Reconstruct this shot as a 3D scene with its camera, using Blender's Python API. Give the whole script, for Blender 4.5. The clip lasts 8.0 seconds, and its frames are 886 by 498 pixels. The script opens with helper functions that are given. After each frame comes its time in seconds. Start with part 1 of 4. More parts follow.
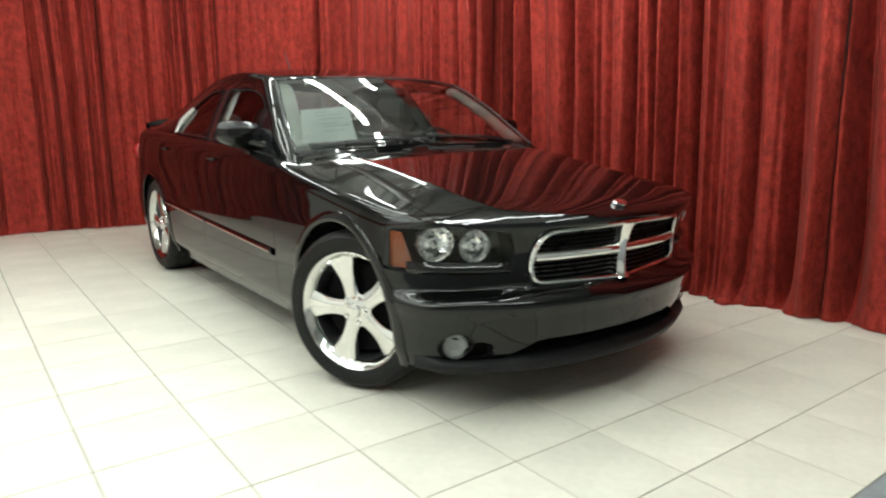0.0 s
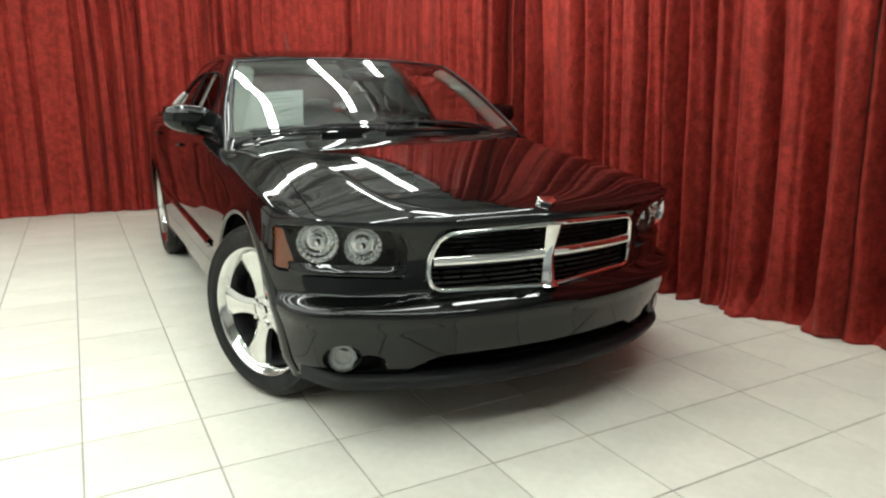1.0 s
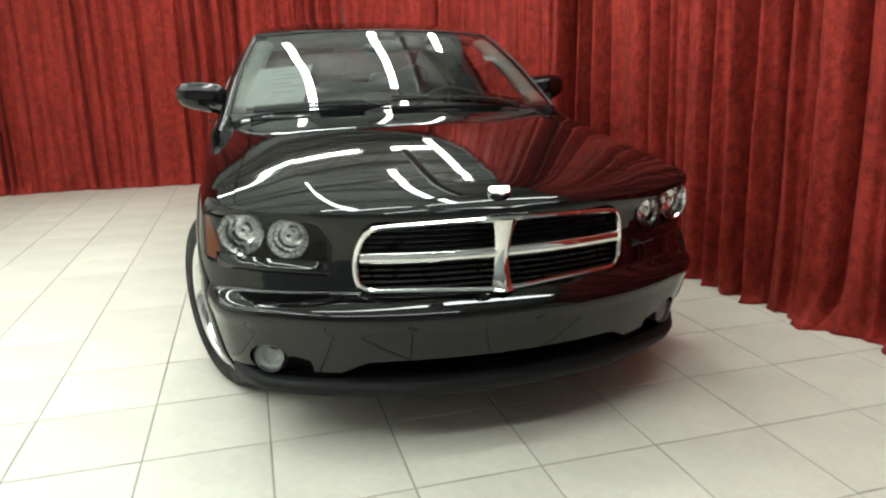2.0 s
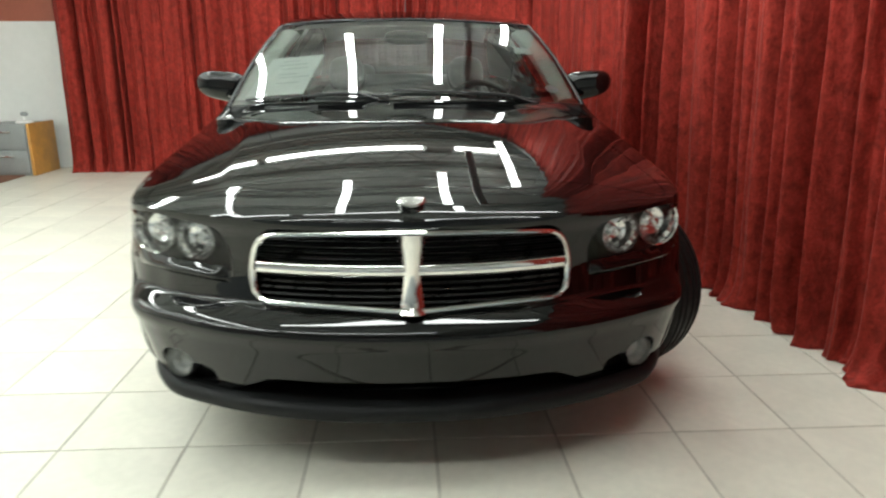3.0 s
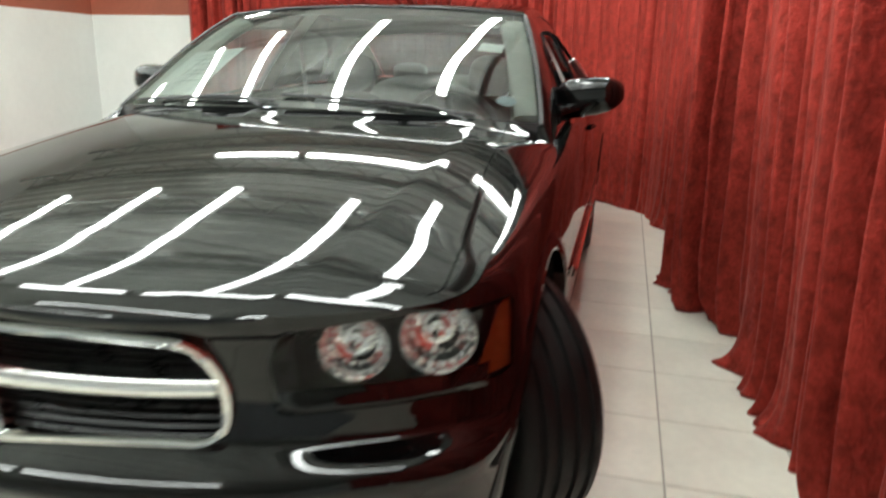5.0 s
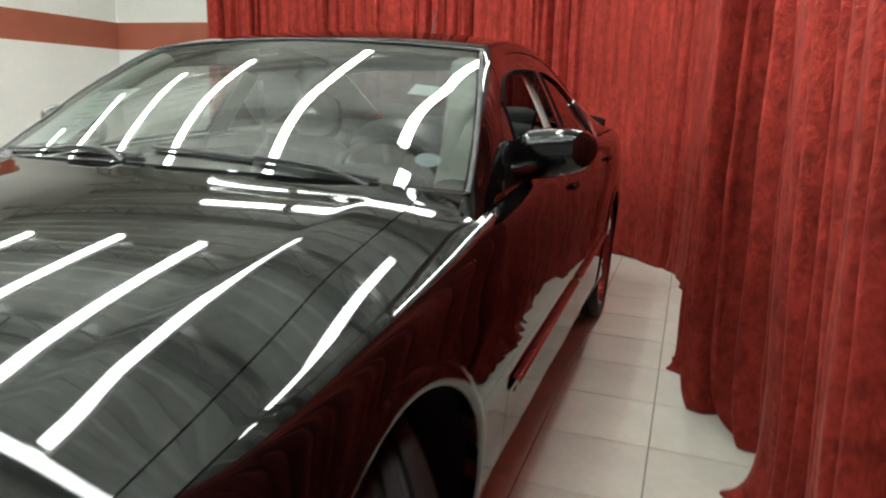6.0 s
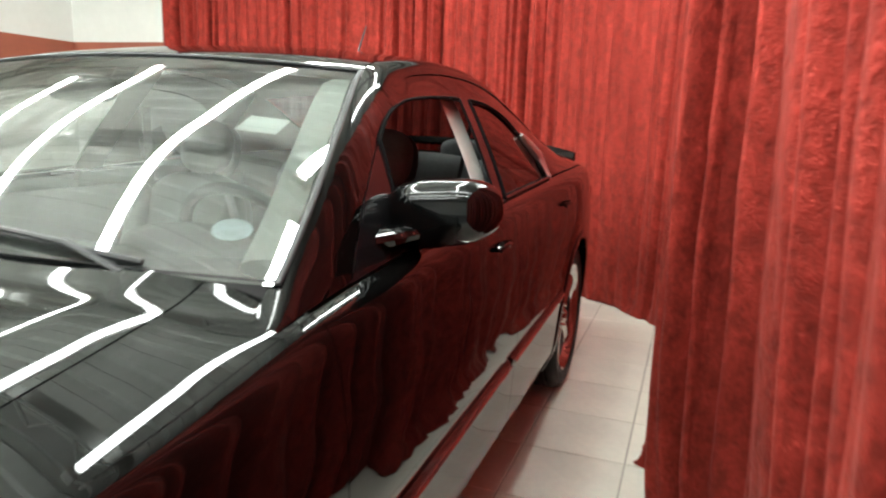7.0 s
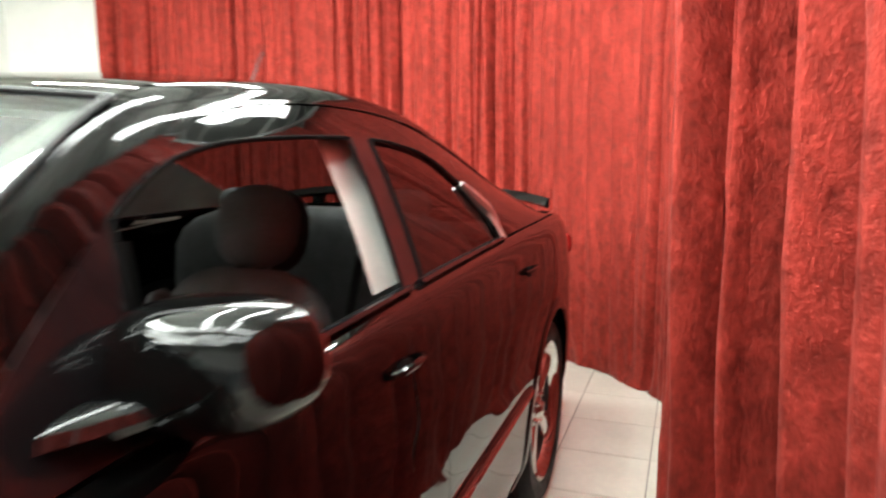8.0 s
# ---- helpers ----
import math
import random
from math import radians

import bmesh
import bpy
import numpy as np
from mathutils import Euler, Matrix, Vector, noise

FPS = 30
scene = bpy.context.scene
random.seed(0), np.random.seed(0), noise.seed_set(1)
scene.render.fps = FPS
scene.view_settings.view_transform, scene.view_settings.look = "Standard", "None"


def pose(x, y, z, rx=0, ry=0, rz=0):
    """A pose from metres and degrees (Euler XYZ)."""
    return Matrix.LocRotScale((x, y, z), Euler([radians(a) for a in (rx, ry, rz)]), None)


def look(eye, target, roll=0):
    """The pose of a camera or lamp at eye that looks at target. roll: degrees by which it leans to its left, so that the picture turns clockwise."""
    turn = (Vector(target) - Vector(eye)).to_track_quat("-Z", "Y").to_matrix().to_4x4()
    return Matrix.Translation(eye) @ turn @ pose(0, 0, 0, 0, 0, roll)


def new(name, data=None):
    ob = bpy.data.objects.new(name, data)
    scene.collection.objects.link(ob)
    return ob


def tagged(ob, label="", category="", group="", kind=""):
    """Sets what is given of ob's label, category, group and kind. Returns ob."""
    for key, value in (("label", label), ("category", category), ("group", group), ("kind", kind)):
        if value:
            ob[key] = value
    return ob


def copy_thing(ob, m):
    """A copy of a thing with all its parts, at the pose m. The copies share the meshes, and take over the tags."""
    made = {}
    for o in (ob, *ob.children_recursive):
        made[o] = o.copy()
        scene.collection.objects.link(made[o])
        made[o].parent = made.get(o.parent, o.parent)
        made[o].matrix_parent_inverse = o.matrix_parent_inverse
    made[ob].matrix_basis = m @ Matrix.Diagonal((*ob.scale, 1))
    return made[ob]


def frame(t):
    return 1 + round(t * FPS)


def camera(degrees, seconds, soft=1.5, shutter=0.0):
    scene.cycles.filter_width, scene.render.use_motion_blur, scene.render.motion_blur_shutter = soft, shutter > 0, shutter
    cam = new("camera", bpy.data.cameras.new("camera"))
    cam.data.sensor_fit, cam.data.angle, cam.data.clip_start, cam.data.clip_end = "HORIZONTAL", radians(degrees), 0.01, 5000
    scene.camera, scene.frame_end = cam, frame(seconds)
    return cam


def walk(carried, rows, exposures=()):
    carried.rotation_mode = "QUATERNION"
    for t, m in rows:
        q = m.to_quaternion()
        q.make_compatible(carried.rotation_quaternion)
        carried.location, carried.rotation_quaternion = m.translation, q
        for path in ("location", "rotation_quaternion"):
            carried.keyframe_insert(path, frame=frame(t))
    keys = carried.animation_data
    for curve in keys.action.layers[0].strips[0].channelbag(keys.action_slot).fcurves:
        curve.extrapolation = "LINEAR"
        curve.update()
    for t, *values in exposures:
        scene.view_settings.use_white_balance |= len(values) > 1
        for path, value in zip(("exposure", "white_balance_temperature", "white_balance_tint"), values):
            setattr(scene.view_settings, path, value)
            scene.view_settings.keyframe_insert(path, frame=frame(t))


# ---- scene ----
cam = camera(66.1, 8.0, soft=2.1, shutter=0.6)
PATH = [
    (0, (-2.272, -4.162, 1.205), (-1.105, -2.585, 0.818), -0.1),
    (0.5, (-1.856, -4.188, 1.227), (-0.766, -2.574, 0.774), 0.3),
    (1, (-1.471, -4.292, 1.195), (-0.549, -2.569, 0.768), -0.1),
    (2.5, (-0.366, -4.248, 1.201), (-0.069, -2.341, 0.677), -1.0),
    (3, (-0.013, -4.145, 1.202), (0.092, -2.217, 0.68), -0.1),
    (3.5, (0.344, -3.948, 1.211), (0.395, -2.029, 0.651), 0.5),
    (4, (0.662, -3.756, 1.206), (0.433, -1.846, 0.657), 1.1),
    (4.5, (0.877, -3.533, 1.204), (0.385, -1.689, 0.608), 2.1),
    (5, (1.074, -3.226, 1.21), (0.593, -1.357, 0.684), 1.4),
    (5.2, (1.142, -3.071, 1.202), (0.633, -1.199, 0.72), 1.1),
    (6.3, (1.357, -2.369, 1.279), (0.685, -0.529, 0.873), 2.3),
    (6.5, (1.378, -2.241, 1.289), (0.819, -0.351, 0.95), 1.0),
    (7, (1.424, -1.859, 1.293), (0.758, -0.01, 0.923), 2.4),
    (7.5, (1.436, -1.523, 1.326), (0.658, 0.297, 1.038), 1.6),
    (8, (1.398, -1.085, 1.312), (0.727, 0.782, 1.060), 0.0),
]
walk(cam, [(t, look(eye, target, roll)) for t, eye, target, roll in PATH],
     exposures=[(0.0, 0.12), (2.5, 0.15), (3.5, 0.43), (4.0, 0.78), (4.5, 0.82), (5.2, 0.58), (6.3, 0.46), (6.6, 0.58), (7.0, 1.08), (7.5, 1.42), (8.0, 1.52)])

# ---------------------------------------------------------------- world and light
TUBE_POWER = 28.0
world = bpy.data.worlds.new("world")
scene.world = world
world.use_nodes = True
world.node_tree.nodes["Background"].inputs[0].default_value = (0.8, 0.9, 1.0, 1)
world.node_tree.nodes["Background"].inputs[1].default_value = 0.05


# ---------------------------------------------------------------- materials
def mat(name, base, rough=0.5, metal=0.0, vary=0.0, scale=8.0, bump=0.0, bump_scale=60.0, **more):
    """A principled material with coarse and fine variation of colour and roughness, and a fine relief."""
    m = bpy.data.materials.new(name)
    m.use_nodes = True
    nt = m.node_tree
    b = nt.nodes["Principled BSDF"]
    b.inputs["Base Color"].default_value = (*base, 1)
    b.inputs["Roughness"].default_value = rough
    b.inputs["Metallic"].default_value = metal
    for key, value in more.items():
        b.inputs[key.replace("_", " ")].default_value = value
    if vary or bump:
        co = nt.nodes.new("ShaderNodeTexCoord")
    if vary:
        mix = None
        for sc, amount in ((scale, vary), (scale * 9, vary * 0.6)):
            n = nt.nodes.new("ShaderNodeTexNoise")
            n.inputs["Scale"].default_value = sc
            n.inputs["Detail"].default_value = 4
            nt.links.new(co.outputs["Object"], n.inputs["Vector"])
            r = nt.nodes.new("ShaderNodeMapRange")
            r.inputs["From Min"].default_value, r.inputs["From Max"].default_value = 0.3, 0.7
            r.inputs["To Min"].default_value, r.inputs["To Max"].default_value = 1 - amount, 1 + amount
            nt.links.new(n.outputs["Fac"], r.inputs["Value"])
            if mix is None:
                mix = r.outputs[0]
            else:
                mm = nt.nodes.new("ShaderNodeMath")
                mm.operation = "MULTIPLY"
                nt.links.new(mix, mm.inputs[0])
                nt.links.new(r.outputs[0], mm.inputs[1])
                mix = mm.outputs[0]
        v = nt.nodes.new("ShaderNodeVectorMath")
        v.operation = "SCALE"
        v.inputs[0].default_value = base
        nt.links.new(mix, v.inputs["Scale"])
        nt.links.new(v.outputs[0], b.inputs["Base Color"])
        rr = nt.nodes.new("ShaderNodeMath")
        rr.operation = "MULTIPLY"
        rr.inputs[1].default_value = rough
        nt.links.new(mix, rr.inputs[0])
        nt.links.new(rr.outputs[0], b.inputs["Roughness"])
    if bump:
        n = nt.nodes.new("ShaderNodeTexNoise")
        n.inputs["Scale"].default_value = bump_scale
        n.inputs["Detail"].default_value = 3
        nt.links.new(co.outputs["Object"], n.inputs["Vector"])
        bp = nt.nodes.new("ShaderNodeBump")
        bp.inputs["Strength"].default_value = bump
        bp.inputs["Distance"].default_value = 0.01
        nt.links.new(n.outputs["Fac"], bp.inputs["Height"])
        nt.links.new(bp.outputs[0], b.inputs["Normal"])
    return m


def glass(name, tint, ior=1.45, rough=0.0, even=None):
    """Thin clear glass: a see-through sheet with a mirror coat, by Fresnel or of an even strength."""
    m = bpy.data.materials.new(name)
    m.use_nodes = True
    nt = m.node_tree
    nt.nodes.clear()
    out = nt.nodes.new("ShaderNodeOutputMaterial")
    mix = nt.nodes.new("ShaderNodeMixShader")
    tr = nt.nodes.new("ShaderNodeBsdfTransparent")
    gl = nt.nodes.new("ShaderNodeBsdfGlossy")
    fr = nt.nodes.new("ShaderNodeFresnel")
    tr.inputs[0].default_value = (*tint, 1)
    gl.inputs["Roughness"].default_value = rough
    fr.inputs["IOR"].default_value = ior
    if even is None:
        nt.links.new(fr.outputs[0], mix.inputs[0])
    else:
        mix.inputs[0].default_value = even
    nt.links.new(tr.outputs[0], mix.inputs[1])
    nt.links.new(gl.outputs[0], mix.inputs[2])
    nt.links.new(mix.outputs[0], out.inputs[0])
    return m


def glow(name, colour, strength):
    m = bpy.data.materials.new(name)
    m.use_nodes = True
    b = m.node_tree.nodes["Principled BSDF"]
    b.inputs["Base Color"].default_value = (0.8, 0.8, 0.8, 1)
    b.inputs["Emission Color"].default_value = (*colour, 1)
    b.inputs["Emission Strength"].default_value = strength
    return m


M_PAINT = mat("black_paint", (0.0022, 0.0024, 0.0024), 0.025, bump=0.004, bump_scale=9.0, IOR=1.46)
M_TRIM = mat("black_plastic", (0.012, 0.012, 0.013), 0.5, vary=0.2, scale=20, bump=0.1, bump_scale=300)
M_GLOSS = mat("gloss_black_plastic", (0.008, 0.008, 0.009), 0.12)
M_LIP = mat("worn_black_plastic", (0.010, 0.0105, 0.011), 0.5, vary=0.25, scale=9, bump=0.1, bump_scale=220, Specular_IOR_Level=0.2)
M_CHROME = mat("chrome", (0.82, 0.82, 0.8), 0.07, 1.0)
M_RIM = mat("chrome_rim", (0.62, 0.62, 0.60), 0.09, 1.0, vary=0.08, scale=14)
M_REFL = mat("lamp_reflector", (0.93, 0.93, 0.93), 0.12, 1.0, bump=0.12, bump_scale=40)
M_HOUSING = mat("black_lamp_housing", (0.004, 0.004, 0.0045), 0.3, vary=0.15, scale=20)
M_RUBBER = mat("tyre_rubber", (0.006, 0.006, 0.006), 0.55, vary=0.3, scale=12, bump=0.15, bump_scale=180, Specular_IOR_Level=0.22)
M_SATIN = mat("satin_trim_metal", (0.8, 0.8, 0.78), 0.36, 1.0, vary=0.06, scale=20)
M_DARK = mat("dark_cavity", (0.005, 0.005, 0.005), 0.9, vary=0.2, Specular_IOR_Level=0.08)
M_AMBER = mat("amber_lens", (0.22, 0.06, 0.02), 0.12, vary=0.1, scale=60)
M_RED_LENS = mat("red_lens", (0.3, 0.01, 0.01), 0.1, vary=0.1, scale=40)
M_SEAT = mat("grey_leather", (0.19, 0.20, 0.20), 0.5, vary=0.15, scale=12, bump=0.25, bump_scale=160)
M_CABIN = mat("dark_grey_cabin_plastic", (0.032, 0.034, 0.033), 0.55, vary=0.15, scale=20, bump=0.2, bump_scale=250)
M_PALE = mat("pale_cabin_trim", (0.78, 0.80, 0.75), 0.65, vary=0.06, scale=10)
M_LINER = mat("pale_grey_cloth", (0.55, 0.56, 0.53), 0.9, vary=0.06, scale=30, bump=0.1, bump_scale=300)
M_CARPET = mat("cabin_carpet", (0.02, 0.02, 0.02), 0.95, vary=0.3, scale=40)
M_PAPER = mat("white_paper", (0.96, 0.97, 0.95), 0.7, vary=0.03, scale=10)
M_INK = mat("grey_print", (0.6, 0.64, 0.63), 0.8, vary=0.1)
M_PALEBLUE = mat("pale_blue_print", (0.70, 0.80, 0.86), 0.6, vary=0.15, scale=60)
M_FROST = mat("frosted_lens", (0.34, 0.35, 0.34), 0.15, vary=0.1, scale=60, bump=0.2, bump_scale=120)
M_GLASS = glass("clear_glass", (0.66, 0.72, 0.69), 2.45)
M_TINT = glass("tinted_glass", (0.10, 0.10, 0.10), 1.5)
M_REAR = glass("lightly_tinted_glass", (0.13, 0.13, 0.13), even=0.05)
M_SMOKE = glass("smoked_glass", (0.5, 0.5, 0.5), even=0.08)
M_LENS = glass("lamp_lens", (0.96, 0.97, 0.97), 1.28)
M_WALL = mat("white_wall_paint", (0.80, 0.81, 0.79), 0.6, vary=0.03, scale=1.5, bump=0.08, bump_scale=40)
M_BAND = mat("brick_red_band_paint", (0.36, 0.10, 0.06), 0.55, vary=0.08, scale=3)
M_CEIL = mat("grey_steel_deck", (0.50, 0.52, 0.485), 0.6, vary=0.15, scale=1.2)
M_JOIST = mat("dull_joist_paint", (0.30, 0.31, 0.29), 0.6, vary=0.15, scale=3)
M_BASE = mat("black_baseboard", (0.015, 0.014, 0.014), 0.45, vary=0.2)
M_GREY = mat("grey_floor_paint", (0.23, 0.25, 0.26), 0.5, vary=0.15, scale=3, bump=0.1, bump_scale=50)
M_MAT = mat("brown_mat", (0.22, 0.10, 0.06), 0.9, vary=0.2, scale=9, bump=0.4, bump_scale=200)
M_STEEL = mat("grey_painted_metal", (0.30, 0.32, 0.32), 0.45, 0.3, vary=0.08, scale=5)
M_OAK = mat("orange_wood", (0.55, 0.27, 0.06), 0.5, vary=0.18, scale=7)
M_FIXTURE = mat("white_fixture_metal", (0.7, 0.7, 0.68), 0.5, vary=0.05)
M_TUBE = glow("fluorescent_tube", (0.93, 1.0, 0.96), TUBE_POWER)
M_GROUT = mat("grey_grout", (0.30, 0.28, 0.24), 0.9, vary=0.25, scale=4)


def tile_material():
    """Glazed cream floor tile, each piece of its own shade, faintly clouded."""
    m = mat("cream_tile", (0.68, 0.66, 0.575), 0.36, vary=0.07, scale=3.0, bump=0.05, bump_scale=25)
    nt = m.node_tree
    b = nt.nodes["Principled BSDF"]
    link = b.inputs["Base Color"].links[0]
    src = link.from_socket
    info = nt.nodes.new("ShaderNodeObjectInfo")
    r = nt.nodes.new("ShaderNodeMapRange")
    r.inputs["To Min"].default_value, r.inputs["To Max"].default_value = 0.93, 1.04
    nt.links.new(info.outputs["Random"], r.inputs["Value"])
    v = nt.nodes.new("ShaderNodeVectorMath")
    v.operation = "SCALE"
    nt.links.new(src, v.inputs[0])
    nt.links.new(r.outputs[0], v.inputs["Scale"])
    nt.links.new(v.outputs[0], b.inputs["Base Color"])
    return m


def velvet_material():
    """Crushed red velvet: streaks along the drop and blotches of crushed pile."""
    m = mat("crushed_red_velvet", (0.42, 0.012, 0.012), 0.75)
    nt = m.node_tree
    b = nt.nodes["Principled BSDF"]
    co = nt.nodes.new("ShaderNodeTexCoord")
    total = None
    for sc, stretch, lo, hi in ((8.0, 0.30, 0.80, 1.16), (21.0, 0.72, 0.60, 1.40), (70.0, 0.8, 0.78, 1.22)):
        mp = nt.nodes.new("ShaderNodeMapping")
        mp.inputs["Scale"].default_value = (1, 1, stretch)
        nt.links.new(co.outputs["Object"], mp.inputs[0])
        n = nt.nodes.new("ShaderNodeTexNoise")
        n.inputs["Scale"].default_value = sc
        n.inputs["Detail"].default_value = 6
        n.inputs["Roughness"].default_value = 0.65
        nt.links.new(mp.outputs[0], n.inputs["Vector"])
        r = nt.nodes.new("ShaderNodeMapRange")
        r.inputs["From Min"].default_value, r.inputs["From Max"].default_value = 0.3, 0.7
        r.inputs["To Min"].default_value, r.inputs["To Max"].default_value = lo, hi
        nt.links.new(n.outputs["Fac"], r.inputs["Value"])
        if total is None:
            total = r.outputs[0]
        else:
            mm = nt.nodes.new("ShaderNodeMath")
            mm.operation = "MULTIPLY"
            nt.links.new(total, mm.inputs[0])
            nt.links.new(r.outputs[0], mm.inputs[1])
            total = mm.outputs[0]
    v = nt.nodes.new("ShaderNodeVectorMath")
    v.operation = "SCALE"
    v.inputs[0].default_value = (0.268, 0.029, 0.021)
    nt.links.new(total, v.inputs["Scale"])
    nt.links.new(v.outputs[0], b.inputs["Base Color"])
    bp = nt.nodes.new("ShaderNodeBump")
    bp.inputs["Strength"].default_value = 0.5
    bp.inputs["Distance"].default_value = 0.012
    nt.links.new(total, bp.inputs["Height"])
    nt.links.new(bp.outputs[0], b.inputs["Normal"])
    b.inputs["Sheen Weight"].default_value = 0.15
    b.inputs["Sheen Roughness"].default_value = 0.4
    b.inputs["Sheen Tint"].default_value = (1.0, 0.35, 0.3, 1)
    b.inputs["Specular IOR Level"].default_value = 0.1
    b.inputs["Metallic"].default_value = 0.45
    b.inputs["Roughness"].default_value = 0.48
    return m


M_TILE = tile_material()
M_VELVET = velvet_material()


# ---------------------------------------------------------------- mesh helpers
def mesh_of(bm, name, material, sharp=32):
    me = bpy.data.meshes.new(name)
    bm.normal_update()
    bm.to_mesh(me)
    bm.free()
    me.materials.append(material)
    for p in me.polygons:
        p.use_smooth = True
    me.set_sharp_from_angle(angle=radians(sharp))
    return me


def part(name, bm, material, parent, label="", sharp=32):
    ob = new(name, mesh_of(bm, name, material, sharp))
    ob.parent = parent
    if label:
        tagged(ob, label)
    return ob


def thing(name, label, category, kind="", group="", at=(0, 0, 0)):
    ob = new(name)
    ob.location = at
    ob.empty_display_size = 0.1
    return tagged(ob, label, category, group, kind)


def solid(name, bm, material, label, category, kind="", group="", sharp=32):
    return tagged(new(name, mesh_of(bm, name, material, sharp)), label, category, group, kind)


def box(x0, y0, z0, x1, y1, z1, bevel=0.0, bm=None, m=None):
    bm = bm or bmesh.new()
    r = bmesh.ops.create_cube(bm, size=1)
    mm = Matrix.Translation(((x0 + x1) / 2, (y0 + y1) / 2, (z0 + z1) / 2)) @ Matrix.Diagonal((abs(x1 - x0), abs(y1 - y0), abs(z1 - z0), 1))
    bmesh.ops.transform(bm, matrix=(m or Matrix()) @ mm, verts=r["verts"])
    if bevel:
        edges = list({e for v in r["verts"] for e in v.link_edges})
        bmesh.ops.bevel(bm, geom=edges, offset=bevel, segments=2, profile=0.6, affect="EDGES")
    return bm


def grid(f, nu, nv, bm=None, flip=False, wrap=False):
    """A sheet of nu x nv cells through f(u, v), u and v from 0 to 1."""
    bm = bm or bmesh.new()
    vs = [[bm.verts.new(f(i / nu, j / nv)) for j in range(nv + 1)] for i in range(nu if wrap else nu + 1)]
    for i in range(nu):
        for j in range(nv):
            k = (i + 1) % len(vs)
            q = (vs[i][j], vs[k][j], vs[k][j + 1], vs[i][j + 1])
            bm.faces.new(q[::-1] if flip else q)
    return bm


def tube(points, radius, n=8, bm=None, flat=1.0, closed=False, ref=(0, 0, 1)):
    """A rod along points; radius a number or a function of the fraction along it; flat squeezes it in height."""
    bm = bm or bmesh.new()
    pts = [Vector(p) for p in points]
    rings = []
    count = len(pts)
    for i, p in enumerate(pts):
        a = pts[(i - 1) % count] if closed or i else p
        b = pts[(i + 1) % count] if closed or i < count - 1 else p
        d = (b - a).normalized()
        side = d.cross(Vector(ref))
        side = side.normalized() if side.length > 1e-4 else Vector((1, 0, 0))
        up = side.cross(d)
        r = radius(i / (count - 1)) if callable(radius) else radius
        rings.append([bm.verts.new(p + side * (r * math.cos(2 * math.pi * k / n)) + up * (r * flat * math.sin(2 * math.pi * k / n))) for k in range(n)])
    for i in range(count if closed else count - 1):
        a, b = rings[i], rings[(i + 1) % count]
        for k in range(n):
            bm.faces.new((a[k], a[(k + 1) % n], b[(k + 1) % n], b[k]))
    if not closed:
        bm.faces.new(rings[0])
        bm.faces.new(rings[-1][::-1])
    bmesh.ops.recalc_face_normals(bm, faces=bm.faces)
    return bm


def lathe(profile, n=48, bm=None, m=None):
    """Turns (radius, along) pairs round the x axis."""
    bm = bm or bmesh.new()
    m = m or Matrix()
    rings = [[bm.verts.new(m @ Vector((a, r * math.cos(2 * math.pi * k / n), r * math.sin(2 * math.pi * k / n)))) for k in range(n)] for r, a in profile]
    for a, b in zip(rings, rings[1:]):
        for k in range(n):
            bm.faces.new((a[k], a[(k + 1) % n], b[(k + 1) % n], b[k]))
    return bm


def blob(centre, size, power=2.5, n=24, bm=None, m=None):
    """A rounded block: a superellipsoid."""
    def f(u, v):
        a, b = 2 * math.pi * u, math.pi * (v - 0.5)
        c = lambda t: math.copysign(abs(math.cos(t)) ** (2 / power), math.cos(t))
        s = lambda t: math.copysign(abs(math.sin(t)) ** (2 / power), math.sin(t))
        p = Vector((centre[0] + size[0] * c(b) * c(a), centre[1] + size[1] * c(b) * s(a), centre[2] + size[2] * s(b)))
        return m @ p if m else p
    bm = bm or bmesh.new()
    g = grid(f, n, n // 2, wrap=True)
    bmesh.ops.remove_doubles(g, verts=g.verts, dist=1e-5)
    me = bpy.data.meshes.new("tmp")
    g.to_mesh(me)
    g.free()
    bm.from_mesh(me)
    bpy.data.meshes.remove(me)
    return bm


def curve(*keys):
    """A smooth function through (place, value) pairs."""
    ks = [k for k, _ in keys]
    vs = [v for _, v in keys]

    def tan(i):
        if i in (0, len(ks) - 1):
            j = min(max(i, 1), len(ks) - 1)
            return (vs[j] - vs[j - 1]) / (ks[j] - ks[j - 1])
        return (vs[i + 1] - vs[i - 1]) / (ks[i + 1] - ks[i - 1])

    def f(t):
        if t <= ks[0]:
            return vs[0]
        if t >= ks[-1]:
            return vs[-1]
        i = max(j for j in range(len(ks) - 1) if ks[j] <= t)
        h = ks[i + 1] - ks[i]
        s = (t - ks[i]) / h
        a, b = tan(i) * h, tan(i + 1) * h
        return (2 * s**3 - 3 * s**2 + 1) * vs[i] + (s**3 - 2 * s**2 + s) * a + (3 * s**2 - 2 * s**3) * vs[i + 1] + (s**3 - s**2) * b
    return f


def step(a, b, x):
    t = min(max((x - a) / (b - a), 0), 1)
    return t * t * (3 - 2 * t)


def mix(a, b, t):
    return a + (b - a) * t


# ---------------------------------------------------------------- the room
TILE, TX, TY = 0.4064, 0.069, -2.125
EDGE = TY - 3 * TILE          # here the tiles end and the grey floor begins
NORTH, WEST, EAST, SOUTH, CEIL, DECK = 4.42, -5.55, 2.60, -8.2, 3.15, 3.46     # CEIL: underside of the joists

